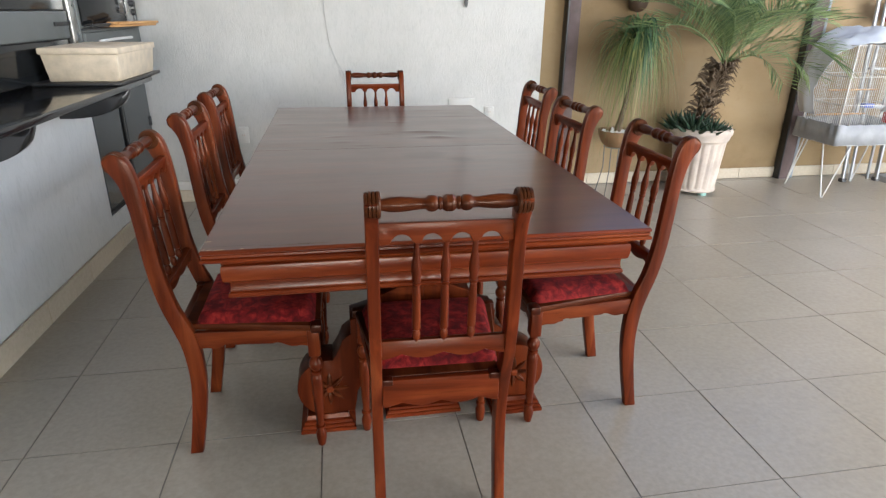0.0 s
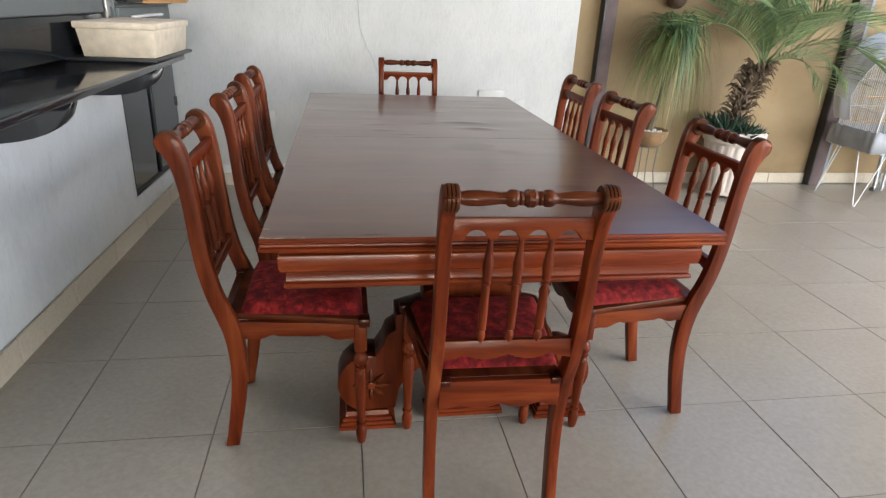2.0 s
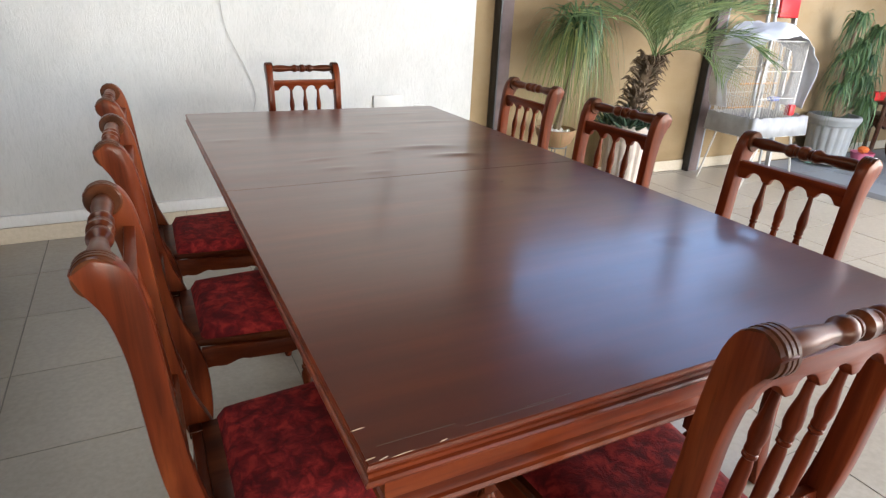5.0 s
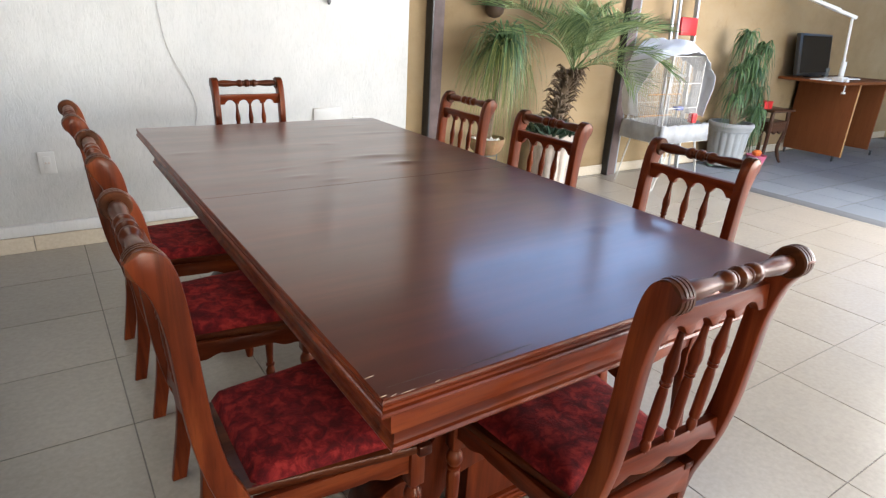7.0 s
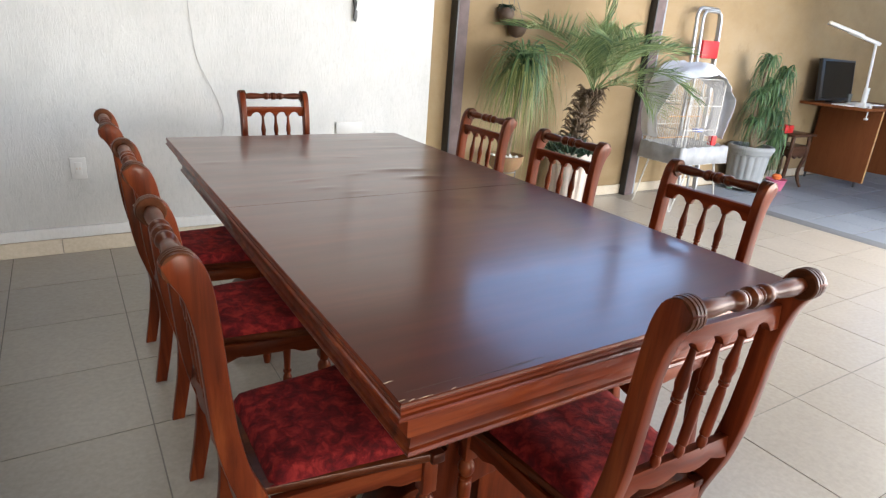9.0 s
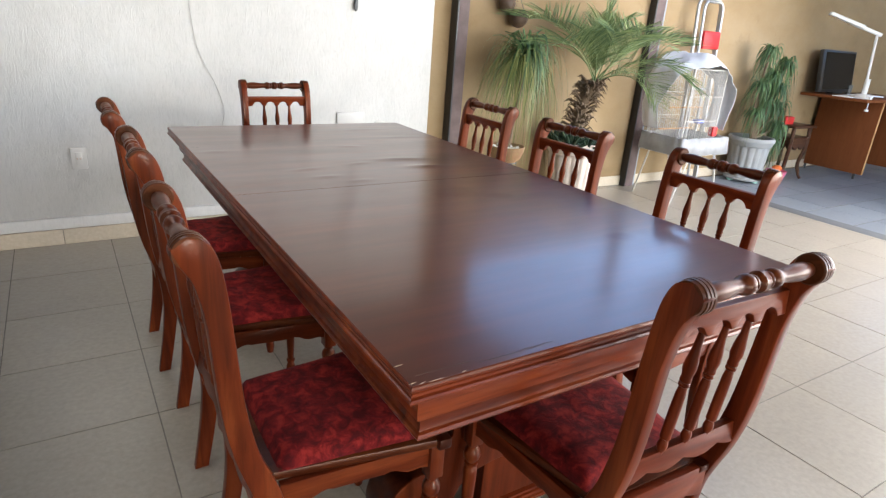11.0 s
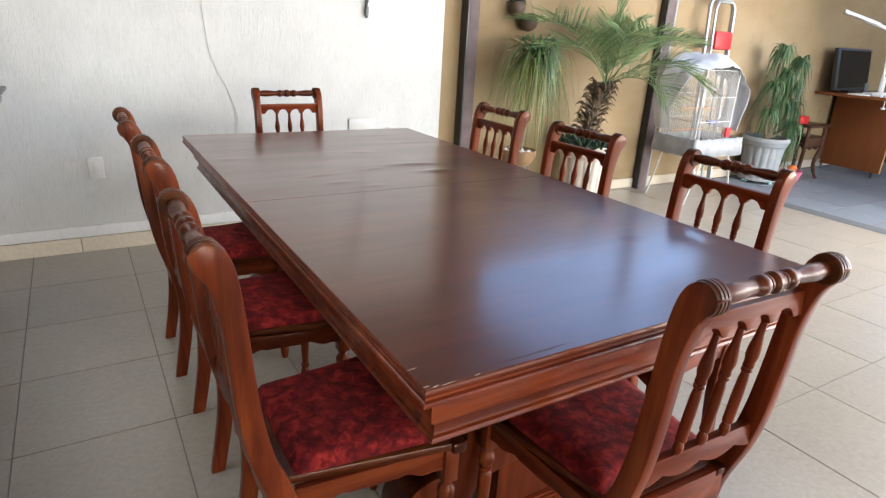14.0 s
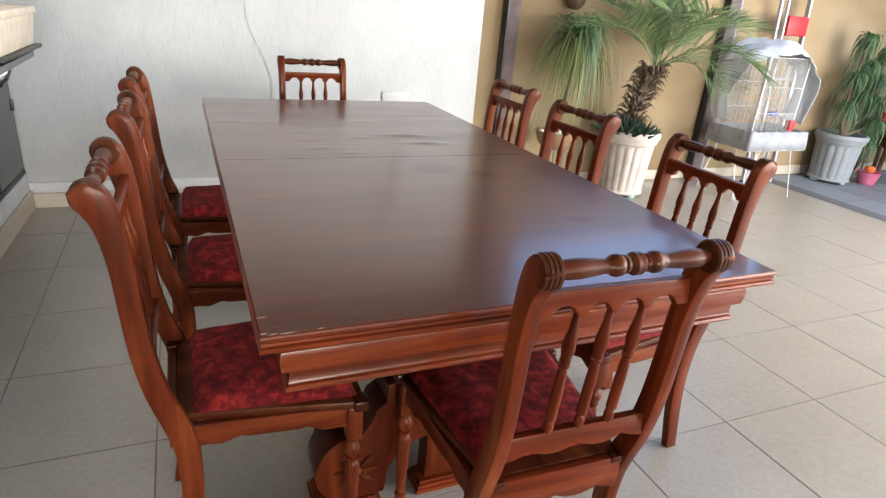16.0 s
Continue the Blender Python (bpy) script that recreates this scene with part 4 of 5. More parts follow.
# ---- plants ----
def fluted_pot(name, label, m, mat, r_base, r_rim, h, flutes, feet):
    t = thing(name, label, "plant pot", m)
    seg, b = flutes * 6, bmesh.new()
    prof = [(0.0, 0.05, 0), (1.06, 0.05, 0), (1.08, 0.07, 0), (1.0, 0.09, 0), (1.0, 0.12, 1), (1.0, 0.45, 1), (1.0, 0.76, 1), (1.0, 0.8, 0), (1.04, 0.83, 0)]
    rings = []
    for k, z, fl in prof:
        r = r_base + (r_rim * 0.9 - r_base) * z
        ring = []
        for i in range(seg):
            a = 2 * math.pi * i / seg
            dent = 1 - 0.06 * fl * max(0.0, math.sin(flutes * a)) ** 0.6 if fl else 1
            ring.append(b.verts.new((k * r * dent * math.cos(a), k * r * dent * math.sin(a), z * h)))
        rings.append(ring)
    for p, q in zip(rings, rings[1:]):
        for i in range(seg):
            b.faces.new((p[i], p[(i + 1) % seg], q[(i + 1) % seg], q[i]))
    bmesh.ops.remove_doubles(b, verts=b.verts, dist=0.0005)
    part("body", b, mat, t, "", None, 50)
    part("rim", lathe([(r_rim * 0.86, h * 0.8), (r_rim * 0.93, h * 0.83), (r_rim * 0.95, h * 0.88), (r_rim, h * 0.91), (r_rim * 1.01, h * 0.96), (r_rim * 0.97, h), (r_rim * 0.86, h), (r_rim * 0.84, h * 0.9)], 40), mat, t, "thick moulded rim")
    part("soil", lathe([(r_rim * 0.86, h * 0.9), (r_rim * 0.5, h * 0.93), (0.0, h * 0.94)], 24), SOIL, t)
    for k in range(feet):
        a = 2 * math.pi * (k + 0.3) / feet
        part("foot", lathe([(0.032, 0.0), (0.032, h * 0.05 + 0.001), (0.0, h * 0.05 + 0.001)], 12, pose(0.8 * r_base * math.cos(a), 0.8 * r_base * math.sin(a), 0)), TEAL_PLASTIC, t, "pale teal foot")
    return t


def pebbles(parent, r, z, n, seed, size=0.018):
    rng = random.Random(seed)
    base = bmesh.new()
    bmesh.ops.create_icosphere(base, subdivisions=1, radius=1.0)
    for v in base.verts:
        v.co *= 1 + 0.16 * noise.noise(v.co * 1.7)
    me = finish(base, "pebble", PEBBLE, 60)
    for _ in range(n):
        a, q = rng.uniform(0, 6.283), r * math.sqrt(rng.random())
        o = new("pebble", me)
        o.parent = parent
        s = size * rng.uniform(0.6, 1.3)
        o.matrix_basis = pose(q * math.cos(a), q * math.sin(a), z + s * 0.3, rng.uniform(0, 90), rng.uniform(0, 90), rng.uniform(0, 360)) @ Matrix.Diagonal((s, s * 0.85, s * 0.65, 1))


def frond_mesh(length, droop, seed, pairs=40):
    """One feather leaf: a bent midrib with many narrow leaflets, along +x from the origin."""
    rng = random.Random(seed)
    b = bmesh.new()
    pts = []
    for k in range(17):
        f = k / 16
        pts.append(Vector((length * (f - 0.18 * droop * f ** 2.2), 0.02 * math.sin(3 * f + seed), length * (0.34 * f - 0.5 * droop * f ** 2.4))))
    tube(pts, [0.006 * (1 - 0.8 * k / 16) for k in range(17)], 5, b)
    for k in range(pairs):
        f = 0.24 + 0.76 * k / (pairs - 1)
        i = min(15, int(f * 16))
        p = pts[i].lerp(pts[i + 1], f * 16 - i)
        d = (pts[i + 1] - pts[i]).normalized()
        for sgn in (-1, 1):
            w = 0.3 * length * math.sin(math.pi * min(1.0, 0.18 + 0.78 * (1 - f) + 0.1)) ** 0.7 * rng.uniform(0.85, 1.12) + 0.05
            side = Vector((0, sgn, 0))
            ahead = rng.uniform(0.5, 0.8) + 0.5 * f
            out = (side + d * ahead + Vector((0, 0, rng.uniform(0.2, 0.65)))).normalized()
            mid = p + out * w * 0.55
            tip = p + out * w + Vector((0, 0, -w * rng.uniform(0.02, 0.18)))
            wid = 0.0042 * rng.uniform(0.8, 1.2)
            n = out.cross(Vector((0, 0, 1))).normalized() * wid
            lift = Vector((0, 0, wid * 0.8))
            v = [b.verts.new(q) for q in (p - n * 0.5, p + n * 0.5, mid + n + lift, mid - lift * 0.2, mid - n + lift, tip)]
            b.faces.new((v[0], v[1], v[2], v[3]))
            b.faces.new((v[0], v[3], v[4]))
            b.faces.new((v[3], v[2], v[5]))
            b.faces.new((v[4], v[3], v[5]))
    return b


def palm():
    pot = fluted_pot("palm_pot", "weathered white cement pot with upright flutes", pose(2.505, 4.36, 0), STONE_POT, 0.158, 0.225, 0.505, 18, 3)
    pebbles(pot, 0.16, 0.472, 26, 4, 0.026)
    t = thing("palm", "dwarf date palm with shaggy trunk and arching fronds", "palm", pose(2.475, 4.36, 0.462))
    trunk = curve([(0.02, 0, 0.0), (0.02, 0, 0.12), (0.035, -0.02, 0.3), (0.07, -0.04, 0.44), (0.085, -0.05, 0.5)], 5)
    part("trunk", tube(trunk, [0.034 + 0.02 * math.sin(math.pi * k / (len(trunk) - 1)) for k in range(len(trunk))], 12), BARK, t)
    b, rng = bmesh.new(), random.Random(5)
    for k in range(300):
        f = rng.uniform(0.12, 1.0)
        c = Vector(trunk[int(f * (len(trunk) - 1))])
        a = rng.uniform(0, 6.283)
        d = Vector((math.cos(a), math.sin(a), 0))
        r = 0.048 + 0.014 * math.sin(math.pi * f)
        ln = rng.uniform(0.03, 0.085)
        p0 = c + d * r * 0.8
        p1 = c + d * (r + ln * 0.7) + Vector((0, 0, ln * rng.uniform(0.2, 0.9)))
        p2 = p1 + d * ln * 0.4 + Vector((0, 0, -ln * rng.uniform(0.0, 0.6)))
        tube([p0, p1, p2], [0.008, 0.006, 0.002], 5, b)
    part("bark_fringe", b, BARK, t, "dry brown frond stubs")
    kinds = [finish(frond_mesh(0.92, 0.8, 1), "frond", PALM_LEAF, 0), finish(frond_mesh(0.9, 1.15, 3), "frond", PALM_LEAF, 0), finish(frond_mesh(0.8, 0.3, 7), "frond", PALM_LEAF, 0)]
    top = Vector(trunk[-1])
    # heading, rise, scale and droop of each frond; those towards the wall stand steep and short
    for a, lift, sc, kind in ((180, -34, 1.0, 0), (198, -26, 0.92, 0), (160, -58, 0.6, 0), (118, -70, 0.55, 2), (150, -76, 1.12, 2), (62, -70, 0.66, 2), (22, -56, 0.72, 0), (2, -42, 0.82, 0), (-14, -28, 0.92, 0), (-30, -36, 0.82, 0),
                              (-46, -22, 0.92, 1), (-66, -36, 0.8, 0), (-92, -46, 0.74, 0), (-122, -42, 0.76, 0), (-150, -50, 0.72, 0), (-8, -12, 0.84, 1), (-78, -8, 0.7, 1), (215, -60, 0.6, 2), (-25, -64, 0.62, 2)):
        o = new("frond", kinds[kind])
        o.parent = t
        o.matrix_basis = Matrix.Translation(top + Vector((0, 0, rng.uniform(-0.05, 0.02)))) @ pose(0, 0, 0, 0, 0, a) @ pose(0, 0, 0, 0, lift, 0) @ pose(0, 0, 0, rng.uniform(-25, 25)) @ Matrix.Scale(sc, 4)
    for x, y, s in ((-0.13, -0.09, 1.45), (-0.02, -0.15, 1.1), (-0.17, 0.03, 1.3), (0.1, -0.12, 0.7)):
        q = thing("succulent", "dark green spiky succulent in the palm pot", "succulent", pose(2.505 + x, 4.36 + y, 0.462), "succulents in the palm pot")
        b = bmesh.new()
        for k in range(26):
            a, e = k * 2.4, 0.25 + 1.0 * (k / 26)
            d = Vector((math.cos(a) * math.cos(e), math.sin(a) * math.cos(e), math.sin(e)))
            tube([Vector((0, 0, 0.01)), d * 0.07 * s, d * 0.13 * s + Vector((0, 0, 0.01))], [0.006, 0.011 * s, 0.001], 5, b)
        part("leaves", b, SUCCULENT, q)


palm()


def straps(b, rng, top, n, reach, fall, up, width=0.007, spread=1.0):
    """Long narrow leaves that rise from a crown, arch over and hang."""
    for k in range(n):
        a = rng.uniform(0, 6.283)
        d = Vector((math.cos(a), math.sin(a) * spread, 0))
        r, h, f = reach * rng.uniform(0.35, 1.0), up * rng.uniform(0.4, 1.1), fall * rng.uniform(0.3, 1.05)
        side = Vector((-d.y, d.x, 0)).normalized() if d.length else Vector((1, 0, 0))
        sway = rng.uniform(-0.15, 0.15)
        prev = None
        for i in range(9):
            s = i / 8
            p = top + d * r * (1 - (1 - s) ** 1.8) + Vector((0, 0, 4 * h * s * (1 - s) - f * s ** 1.6)) + side * sway * s * math.sin(2.4 * s + 6 * sway)
            w = width * (1 - 0.9 * s ** 2) * (0.6 + 0.4 * min(1, 4 * s))
            twist = side * math.cos(1.4 * s) * w + Vector((0, 0, w * 0.6 * math.sin(1.4 * s)))
            cur = (b.verts.new(p - twist), b.verts.new(p + twist))
            if prev:
                b.faces.new((prev[0], prev[1], cur[1], cur[0]))
            prev = cur


def ponytail():
    x, y = 1.82, 4.36
    s = thing("plant_stand", "thin black wire plant stand", "plant stand", pose(x, y, 0))
    for k in range(4):
        a = math.pi / 4 + k * math.pi / 2
        part("leg", tube([(0.12 * math.cos(a), 0.12 * math.sin(a), 0.004), (0.08 * math.cos(a), 0.08 * math.sin(a), 0.2), (0.085 * math.cos(a), 0.085 * math.sin(a), 0.375)], 0.004, 6), RUBBER, s)
    part("ring", tube([(0.085 * math.cos(a), 0.085 * math.sin(a), 0.37) for a in np.linspace(0, 6.283, 20, endpoint=False)], 0.004, 6, None, True), RUBBER, s)
    t = thing("bowl_pot", "shallow terracotta bowl with white pebbles", "plant pot", pose(x, y, 0.372))
    part("body", lathe([(0.0, 0.0), (0.075, 0.0), (0.11, 0.03), (0.134, 0.085), (0.138, 0.12), (0.128, 0.12), (0.12, 0.1), (0.0, 0.095)], 32), CLAY, t)
    pebbles(t, 0.115, 0.1, 34, 9, 0.019)
    t = thing("ponytail_plant", "ponytail plant with long thin drooping leaves", "plant", pose(x, y, 0.47))
    rng = random.Random(12)
    part("stem", tube([(0, 0, 0), (0.03, -0.01, 0.2), (0.06, -0.01, 0.42), (0.07, -0.02, 0.55)], [0.03, 0.016, 0.013, 0.014], 8), BARK, t)
    b = bmesh.new()
    straps(b, rng, Vector((0.05, -0.02, 0.6)), 240, 0.43, 0.92, 0.22, 0.005, 0.6)
    part("crown", b, PONY_LEAF, t, "", None, 0)
    b = bmesh.new()
    straps(b, rng, Vector((0.06, -0.04, 0.64)), 150, 0.4, 0.56, 0.24, 0.0075, 0.6)
    part("crown", b, DRAC_LEAF, t, "denser dark green upper tuft", None, 0)


ponytail()


def dracaena():
    pot = fluted_pot("grey_pot", "grey cement pot with upright flutes", pose(5.03, 4.41, 0), GREY_POT, 0.168, 0.222, 0.455, 16, 3)
    t = thing("strap_leaf_plant", "bushy plant with hanging dark green strap leaves", "plant", pose(5.03, 4.41, 0.42))
    rng = random.Random(21)
    for dx, dz, n in ((-0.1, 0.83, 70), (0.24, 0.74, 70), (0.04, 0.62, 50), (-0.13, 0.52, 50), (0.2, 0.5, 60), (0.06, 0.36, 50), (0.3, 0.32, 60), (-0.1, 0.26, 40), (0.36, 0.12, 60), (0.33, -0.06, 50)):
        part("stem", tube([(0, 0, 0), (dx * 0.6, 0, max(dz * 0.5, 0.06)), (dx, -0.02, dz)], [0.018, 0.013, 0.012], 7), BARK, t)
        b = bmesh.new()
        straps(b, rng, Vector((dx, -0.03, dz)), int(n * 1.4), 0.17, 0.4, 0.13, 0.009, 0.7)
        part("crown", b, DRAC_LEAF, t, "", None, 0)


dracaena()


def coconut(x, z, r, green):
    t = thing("coconut_planter", "hanging coconut shell planter on the ochre wall", "planter", pose(x, WALL_Y - r - 0.004, z), "coconut shell planters")
    shell = [(0.0, -r), (0.5 * r, -0.86 * r), (0.86 * r, -0.5 * r), (r, 0.0), (0.9 * r, 0.42 * r), (0.72 * r, 0.66 * r), (0.62 * r, 0.62 * r), (0.78 * r, 0.1 * r), (0.0, -0.1 * r)]
    part("shell", lathe(shell, 20), COCONUT, t)
    for s in (-1, 1):
        part("cord", tube([(s * 0.7 * r, 0, 0.6 * r), (s * 0.25 * r, r * 0.6, 2.4 * r), (0, r + 0.002, 3.4 * r)], 0.002, 5), RUBBER, t)
    if green:
        b = bmesh.new()
        rng = random.Random(3)
        straps(b, rng, Vector((0, 0, 0.3 * r)), 60, 1.1 * r, 0.6 * r, 0.8 * r, 0.007, 0.8)
        part("leaves", b, SUCCULENT, t, "", None, 0)


coconut(1.867, 1.463, 0.062, True)
coconut(1.975, 1.377, 0.072, False)


# ---- bird cage corner ----
def cage():
    st = thing("cage_stand", "white wire stand with hairpin legs and tray", "stand", pose(3.7, 4.23, 0))
    part("tray", box(-0.318, 0.318, -0.215, 0.215, 0.405, 0.415, 0.003), GREY_CLOTH, st)
    part("top_frame", tube([(-0.318, -0.215, 0.405), (0.318, -0.215, 0.405), (0.318, 0.215, 0.405), (-0.318, 0.215, 0.405)], 0.006, 6, None, True), WHITE_WIRE, st)
    for sx in (-1, 1):
        for sy in (-1, 1):
            part("leg", tube(curve([(sx * 0.312, sy * 0.1, 0.405), (sx * 0.312, sy * 0.19, 0.03), (sx * 0.305, sy * 0.205, 0.008), (sx * 0.295, sy * 0.205, 0.03), (sx * 0.17, sy * 0.21, 0.405)], 5), 0.006, 6), WHITE_WIRE, st, "white hairpin leg")
    # skirt of grey cloth round the tray
    t = thing("tray_cover", "crumpled pale grey cloth lining the cage tray", "cloth", pose(3.7, 4.23, 0.4155))
    b = bmesh.new()
    rim, low = [], []
    for k in range(96):
        f = k / 96 * 4
        e = int(f)
        u = f - e
        x, y = [(-1 + 2 * u, -1), (1, -1 + 2 * u), (1 - 2 * u, 1), (-1, 1 - 2 * u)][e]
        wob = 0.008 * noise.noise(Vector((k * 0.55, 0, 0)))
        rim.append(b.verts.new((x * (0.318 + wob), y * (0.213 + wob), 0.135 + 1.8 * wob)))
        low.append(b.verts.new((x * 0.327, y * 0.222, -0.012 + 0.01 * noise.noise(Vector((k * 0.3, 2, 0))))))
    for k in range(96):
        b.faces.new((rim[k], rim[(k + 1) % 96], low[(k + 1) % 96], low[k]))
    ob = part("sheet", b, GREY_CLOTH, t)
    mod = ob.modifiers.new("thick", "SOLIDIFY")
    mod.thickness = 0.006

    c = thing("bird_cage", "white wire bird cage, empty, half covered", "cage", pose(3.635, 4.24, 0.417))
    hw, hd, hh = 0.215, 0.18, 0.685
    part("base", box(-hw, hw, -hd, hd, 0.0, 0.03, 0.006), WHITE_PLASTIC, c)
    for z in (0.032, 0.27, 0.47, hh):
        part("hoop", tube([(-hw, -hd, z), (hw, -hd, z), (hw, hd, z), (-hw, hd, z)], 0.0028, 6, None, True), WHITE_WIRE, c)
    wire = finish(tube([(0, 0, 0.03), (0, 0, hh)], 0.0018, 5), "wire", WHITE_WIRE)
    n, m = 26, 18
    places = [(-hw + 2 * hw * k / n, s * hd) for k in range(n + 1) for s in (-1, 1)] + [(s * hw, -hd + 2 * hd * k / m) for k in range(1, m) for s in (-1, 1)]
    for x, y in places:
        o = new("wire", wire)
        o.parent, o.location = c, (x, y, 0)
    for x, y in ((-hw, -hd), (hw, -hd), (-hw, hd), (hw, hd)):
        part("corner_bar", tube([(x, y, 0.02), (x, y, hh)], 0.006, 8), WHITE_WIRE, c)
    part("perch", tube([(-hw, 0.0, 0.36), (hw, 0.0, 0.36)], 0.006, 8), PALE_WOOD, c)
    part("perch", tube([(-hw, 0.06, 0.17), (hw, 0.06, 0.17)], 0.006, 8), PALE_WOOD, c)
    part("feeder", box(-0.03, 0.05, -hd + 0.006, -hd + 0.06, 0.25, 0.28, 0.006), BLUE_PLASTIC, c, "blue feeding cup")
    part("feeder", box(hw - 0.05, hw + 0.01, -hd - 0.02, -hd + 0.03, 0.14, 0.22, 0.006), RED_PLASTIC, c, "red feeding cup")

    t = thing("cage_cover", "white cotton cloth draped over the bird cage", "cloth", pose(3.635, 4.24, 0.5))
    b = bmesh.new()
    arch = curve([(-0.25, 0.08), (-0.285, 0.2), (-0.3, 0.36), (-0.285, 0.5), (-0.225, 0.61), (-0.11, 0.675), (0.02, 0.71), (0.13, 0.7), (0.2, 0.67), (0.255, 0.58), (0.31, 0.5), (0.355, 0.38), (0.34, 0.22), (0.295, 0.1)], 6)
    grid, n, last = [], 30, 13 * 6
    for j in range(n + 1):
        v = j / n
        row = []
        for i, (x, z) in enumerate(arch):
            f = i / last
            # the left flank is only covered at the back, the right one hangs as a narrow flap
            start = 0.62 - 0.62 * min(1.0, max(0.0, (f - 0.12) / 0.3)) ** 0.8 if f < 0.45 else 0.0
            stop = 1.0 if f < 0.62 else 1.0 - 0.5 * min(1.0, (f - 0.62) / 0.15)
            y = start + (stop - start) * v + 0.035 * noise.noise(Vector((f * 9, 7, v)))
            q = noise.noise(Vector((x * 5, y * 2.2, z * 5))) + 0.8 * noise.noise(Vector((x * 14, y * 6, z * 14)))
            side = -1 if x < 0 else 1
            fold = 0.016 * math.sin(17 * y + 5 * f) * min(1.0, max(0.0, 2.0 * abs(f - 0.48) - 0.3))
            row.append(b.verts.new((x + (0.016 * q + fold) * side, -0.215 + 0.43 * y, z + 0.018 * q + 0.012 - 0.085 * max(0.0, 1.0 - y / 0.42) ** 1.5 * min(1.0, max(0.0, (z - 0.4) / 0.25)))))
        grid.append(row)
    for j in range(n):
        for i in range(len(arch) - 1):
            b.faces.new((grid[j][i], grid[j][i + 1], grid[j + 1][i + 1], grid[j + 1][i]))
    ob = part("sheet", b, CLOTH, t, "", None, 80)
    ob.modifiers.new("thick", "SOLIDIFY").thickness = 0.003


cage()


def ladder():
    t = thing("step_ladder", "folded aluminium step ladder with red top step", "ladder", pose(4.085, 4.42, 0, -4, 0, 0))
    w = 0.16
    loop = [(-w, 0, 0.02), (-w, 0, 0.8), (-w, 0, 1.58)] + [(-w + 0.07 * (1 - math.cos(a)), 0, 1.6 + 0.08 * math.sin(a)) for a in np.linspace(0.2, math.pi / 2, 6)] + [(w - 0.07 * (1 - math.cos(a)), 0, 1.6 + 0.08 * math.sin(a)) for a in np.linspace(math.pi / 2, 0.2, 6)] + [(w, 0, 1.58), (w, 0, 0.8), (w, 0, 0.02)]
    part("frame", tube(loop, 0.017, 10), ALU, t, "bent aluminium tube frame")
    part("handrail", tube([(x * 0.8, y - 0.04, z * 0.985) for x, y, z in loop], 0.013, 10), ALU, t, "inner bent tube")
    part("step", box(-0.1, 0.13, -0.06, 0.0, 1.26, 1.41, 0.008), RED_PLASTIC, t, "folded red plastic step")
    for z in (0.3, 0.6, 0.9):
        part("rung", box(-0.13, 0.13, -0.02, 0.02, z, z + 0.02, 0.004), ALU, t)
    for s in (-1, 1):
        part("foot", box(s * w - 0.022, s * w + 0.022, -0.022, 0.022, 0.0, 0.03, 0.004), RUBBER, t)
        part("rear_leg", tube([(s * 0.12, 0.045, 0.01), (s * 0.12, 0.03, 1.2)], 0.012, 8), ALU, t)


ladder()


def pipe():
    tagged(part("downpipe", tube([(3.585, 4.615, 0.0), (3.586, 4.615, 1.4), (3.587, 4.615, 2.84)], 0.014, 12), PIPE_PAINT), "pale grey metal pipe beside the post", "pipe", "", "structure")


pipe()


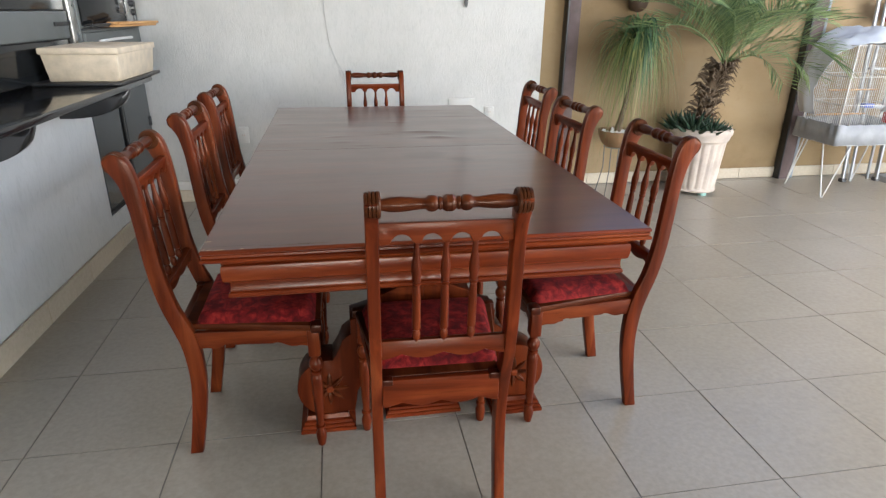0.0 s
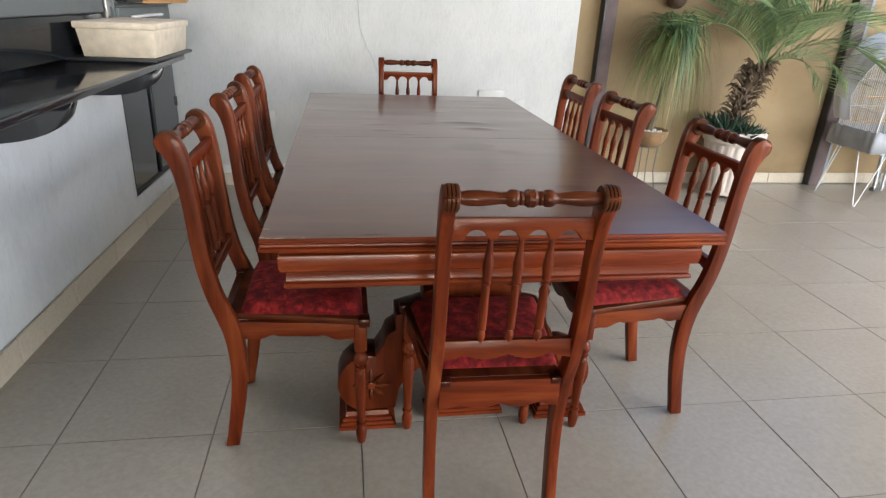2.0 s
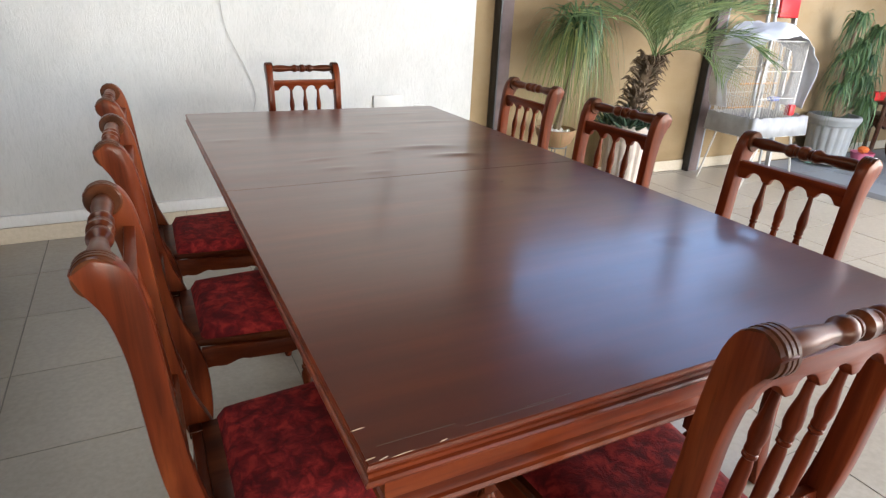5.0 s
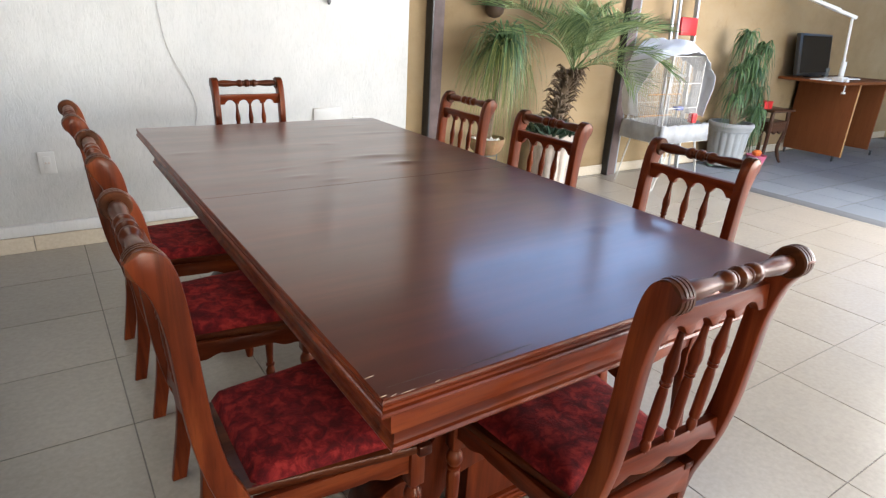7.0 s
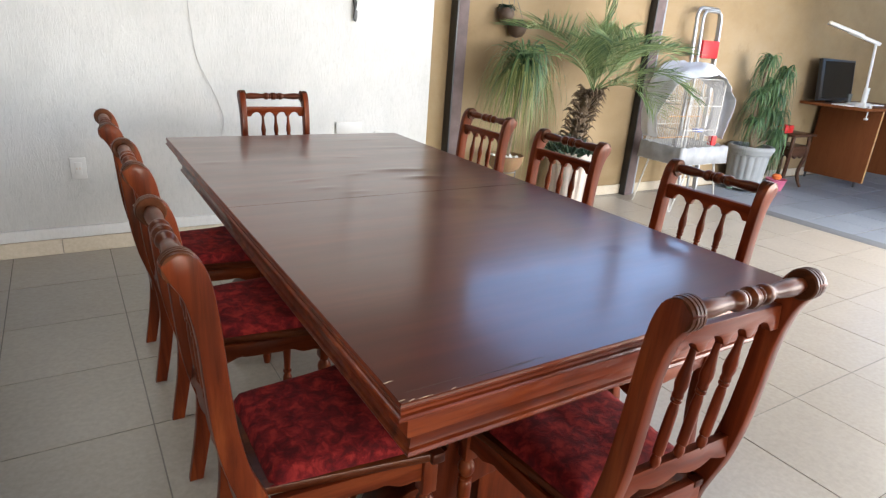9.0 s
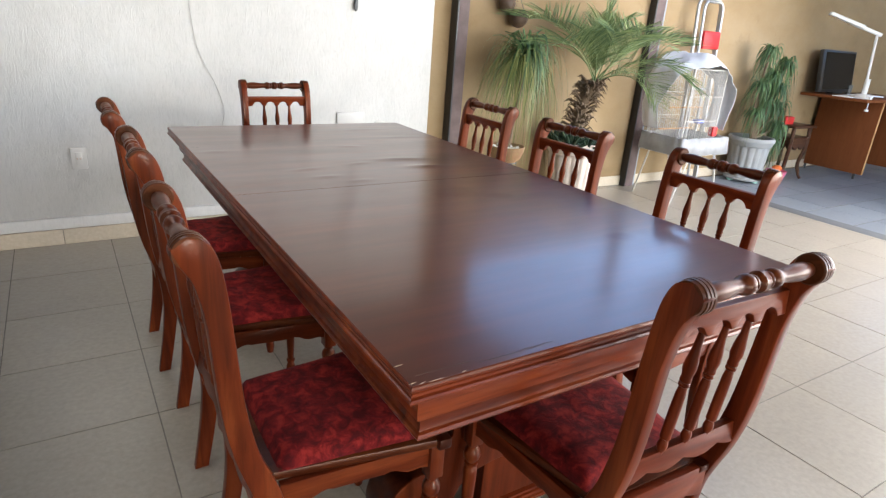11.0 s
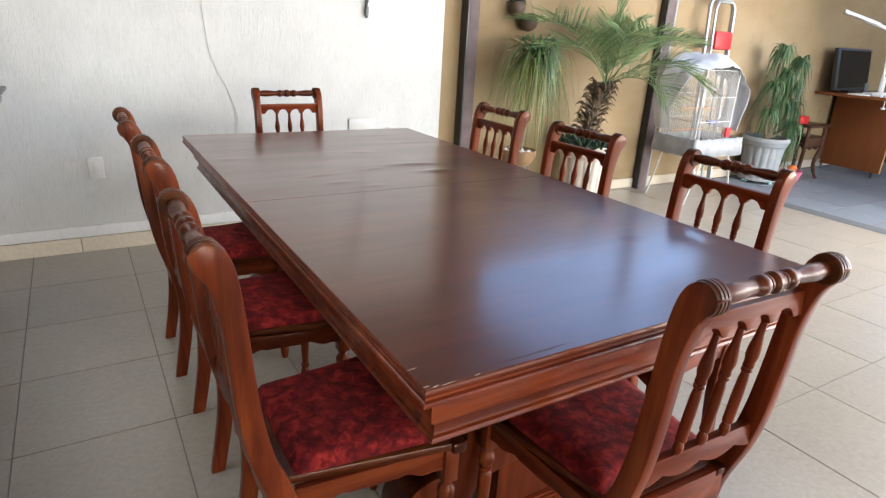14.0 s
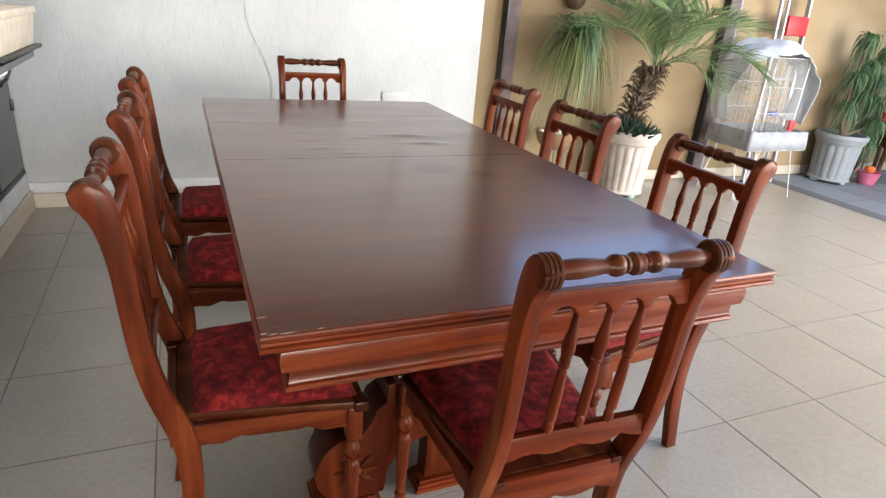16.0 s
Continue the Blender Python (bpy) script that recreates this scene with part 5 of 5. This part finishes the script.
# ---- work corner ----
def desk():
    t = thing("desk", "orange-brown wooden desk against the ochre wall", "desk", pose(6.62, 4.33, 0))
    part("top", box(-0.5, 0.95, -0.4, 0.295, 0.855, 0.885, 0.005), DESK_WOOD, t)
    part("side_panel", box(-0.06, -0.03, -0.375, 0.27, 0.06, 0.855, 0.003), DESK_WOOD, t)
    # brightness of the panel's front edge put into a paler wood strip
    part("edge_band", box(-0.061, -0.029, -0.379, -0.3745, 0.06, 0.855, 0.001), PALE_WOOD, t, "front edge painted lighter, as if lit")
    part("side_panel", box(0.9, 0.93, -0.26, 0.27, 0.06, 0.855, 0.003), DESK_WOOD, t)
    part("back_panel", box(-0.03, 0.9, 0.24, 0.27, 0.3, 0.855, 0.003), DESK_WOOD, t)
    for x in (-0.045, 0.915):
        for y in (-0.3, 0.25):
            part("foot", lathe([(0.012, 0.0), (0.014, 0.06)], 10, pose(x, y, 0)), BLACK_PAINT, t)
    tv = thing("television", "flat black television standing on the desk", "television", pose(6.55, 4.47, 0.885, -8, 0, 4))
    part("body", box(-0.43, 0.4, -0.015, 0.03, 0.02, 0.465, 0.006), BLACK_PAINT, tv)
    part("screen", box(-0.372, 0.372, -0.018, -0.0155, 0.05, 0.44, 0), BLACK_GLOSS, tv)
    part("stand", box(-0.12, 0.12, -0.03, 0.05, 0.002, 0.022, 0.003), BLACK_PAINT, tv)
    for x, y, w, d, a, z in ((6.37, 4.2, 0.5, 0.2, 4, 0.885), (6.62, 4.18, 0.34, 0.2, -7, 0.8965), (6.87, 4.3, 0.3, 0.22, 10, 0.885)):
        tagged(part("papers", box(-w / 2, w / 2, -d / 2, d / 2, 0, 0.011, 0.002), PAPER, None, "", pose(x, y, z, 0, 0, a)), "stack of white papers lying on the desk", "paper", "papers on the desk")
    lm = thing("desk_lamp", "white articulated lamp clamped to the desk edge", "lamp", pose(6.23, 4.03, 0.885))
    part("clamp", box(-0.06, 0.06, -0.05, 0.05, 0.0, 0.05, 0.006), WHITE_PLASTIC, lm)
    part("screw", lathe([(0.02, 0.0), (0.02, 0.02), (0.006, 0.022), (0.006, 0.14)], 10, pose(0.0, -0.07, -0.12)), WHITE_PLASTIC, lm)
    part("jaw", box(-0.025, 0.025, -0.085, -0.05, 0.0, 0.03, 0.004), WHITE_PLASTIC, lm)
    part("post_sleeve", tube([(0, 0, 0.05), (-0.004, 0, 0.2)], 0.026, 10), WHITE_PLASTIC, lm)
    part("post", tube([(0, 0, 0.05), (-0.06, 0.02, 0.65)], 0.014, 8), WHITE_PLASTIC, lm)
    a, b_ = Vector((-0.05, 0.01, 0.64)), Vector((-0.4, 0.36, 0.8))
    turn = (b_ - a).to_track_quat("X", "Z").to_matrix().to_4x4()
    part("arm", box(-0.03, 0.3, -0.014, 0.014, -0.02, 0.015, 0.005), WHITE_PLASTIC, lm, "", Matrix.Translation(a) @ turn)
    part("head", box(0.16, 0.52, -0.035, 0.035, -0.012, 0.022, 0.006), WHITE_PLASTIC, lm, "flat white lamp head", Matrix.Translation(a) @ turn)
    c = thing("pen_cup", "small grey cup on the desk", "cup", pose(6.9, 4.5, 0.885))
    part("body", lathe([(0.0, 0.0), (0.035, 0.0), (0.04, 0.1), (0.036, 0.1), (0.032, 0.01), (0.0, 0.008)], 16), GREY_ENAMEL, c)
    part("pen", tube([(0.01, 0, 0.012), (0.03, 0.01, 0.15)], 0.004, 6), BLACK_PAINT, c)
    s = thing("stool", "small dark carved wooden stool with open shelf", "stool", pose(5.72, 4.4, 0) @ Matrix.Diagonal((1.4, 1.1, 1.06, 1)))
    part("seat", box(-0.18, 0.12, -0.16, 0.14, 0.52, 0.545, 0.006), STOOL_WOOD, s)
    part("back_panel", box(-0.15, 0.09, 0.1, 0.115, 0.42, 0.52, 0.002), STOOL_WOOD, s)
    part("shelf", box(-0.155, 0.095, -0.135, 0.115, 0.405, 0.425, 0.004), STOOL_WOOD, s)
    skirt = scallop(-0.15, 0.09, 0.405, 0.3, 0.035)
    part("apron", prism(skirt, -0.132, -0.115, None, 0.002), STOOL_WOOD, s, "wavy carved apron")
    part("apron", prism(scallop(-0.125, 0.105, 0.405, 0.3, 0.035), -0.152, -0.137, Matrix(((0, 1, 0, 0), (1, 0, 0, 0), (0, 0, 1, 0), (0, 0, 0, 1))), 0.002), STOOL_WOOD, s, "wavy carved apron")
    for x in (-0.14, 0.08):
        for y in (-0.12, 0.1):
            part("leg", tube(curve([(x * 1.2, y * 1.2, 0.0), (x * 1.05, y, 0.05), (x * 0.85, y * 0.85, 0.16), (x * 1.04, y * 1.04, 0.33), (x, y, 0.52)], 5), [0.013] * 6 + [0.017] * 15, 8), STOOL_WOOD, s)
    bx = thing("red_box", "small red box on the dark stool", "box", pose(5.55, 4.4, 0.578))
    part("body", box(-0.08, 0.08, -0.05, 0.05, 0, 0.055, 0.004), RED_PLASTIC, bx)
    part("lid", box(-0.082, 0.082, -0.052, 0.052, 0.055, 0.075, 0.004), RED_PLASTIC, bx)
    p = thing("pink_pot", "small pink plastic pot on the patio floor", "plant pot", pose(5.36, 4.25, 0.0))
    part("body", lathe([(0.0, 0.0), (0.07, 0.0), (0.1, 0.11), (0.105, 0.12), (0.095, 0.12), (0.09, 0.1), (0.0, 0.095)], 20), PINK_PLASTIC, p)
    part("flower", lathe([(0.0, 0.1), (0.04, 0.12), (0.05, 0.15), (0.03, 0.17), (0.0, 0.175)], 9), plain("orange_flower", (0.6, 0.14, 0.03), 0.6), p, "orange flower head")


desk()


# ---- floor tiles ----
def tiles(parent, name, mat, xs, ys, xlim, ylim, gap, top, thick):
    """Floor tiles as single pieces between joint lines, cut at the limits."""
    cache = {}
    for xa, xb in zip(xs, xs[1:]):
        for ya, yb in zip(ys, ys[1:]):
            a, b, c, d = max(xa, xlim[0]), min(xb, xlim[1]), max(ya, ylim[0]), min(yb, ylim[1])
            if b - a < 0.02 or d - c < 0.02:
                continue
            key = (round(b - a, 3), round(d - c, 3))
            if key not in cache:
                w, h = key
                cache[key] = finish(box(-w / 2 + gap / 2, w / 2 - gap / 2, -h / 2 + gap / 2, h / 2 - gap / 2, -thick, 0, 0), name, mat)
            o = new(name, cache[key])
            o.parent = parent
            o.matrix_basis = pose((a + b) / 2, (c + d) / 2, top + 0.0006 * random.uniform(-1, 1), random.uniform(-0.04, 0.04), random.uniform(-0.04, 0.04), 0)


tiles(floor, "tile", TILE, [1.035 + 0.4555 * k for k in range(-6, 9)], [1.868 + 0.4555 * k for k in range(-12, 7)], (-1.56, 4.265), (-3.58, 4.597), 0.0046, 0.0, 0.009)
tiles(floor, "tile", TILE, [1.035 + 0.4555 * k for k in range(0, 9)], [1.868 + 0.4555 * k for k in range(5, 8)], (1.27, 4.265), (4.597, 4.65), 0.0038, 0.0, 0.009)
tiles(patio, "tile", PATIO_TILE, [4.44 + 0.4 * k for k in range(0, 13)], [0.63 + 0.4 * k for k in range(0, 12)], (4.44, 9.6), (0.63, 4.63), 0.009, -0.004, 0.009)
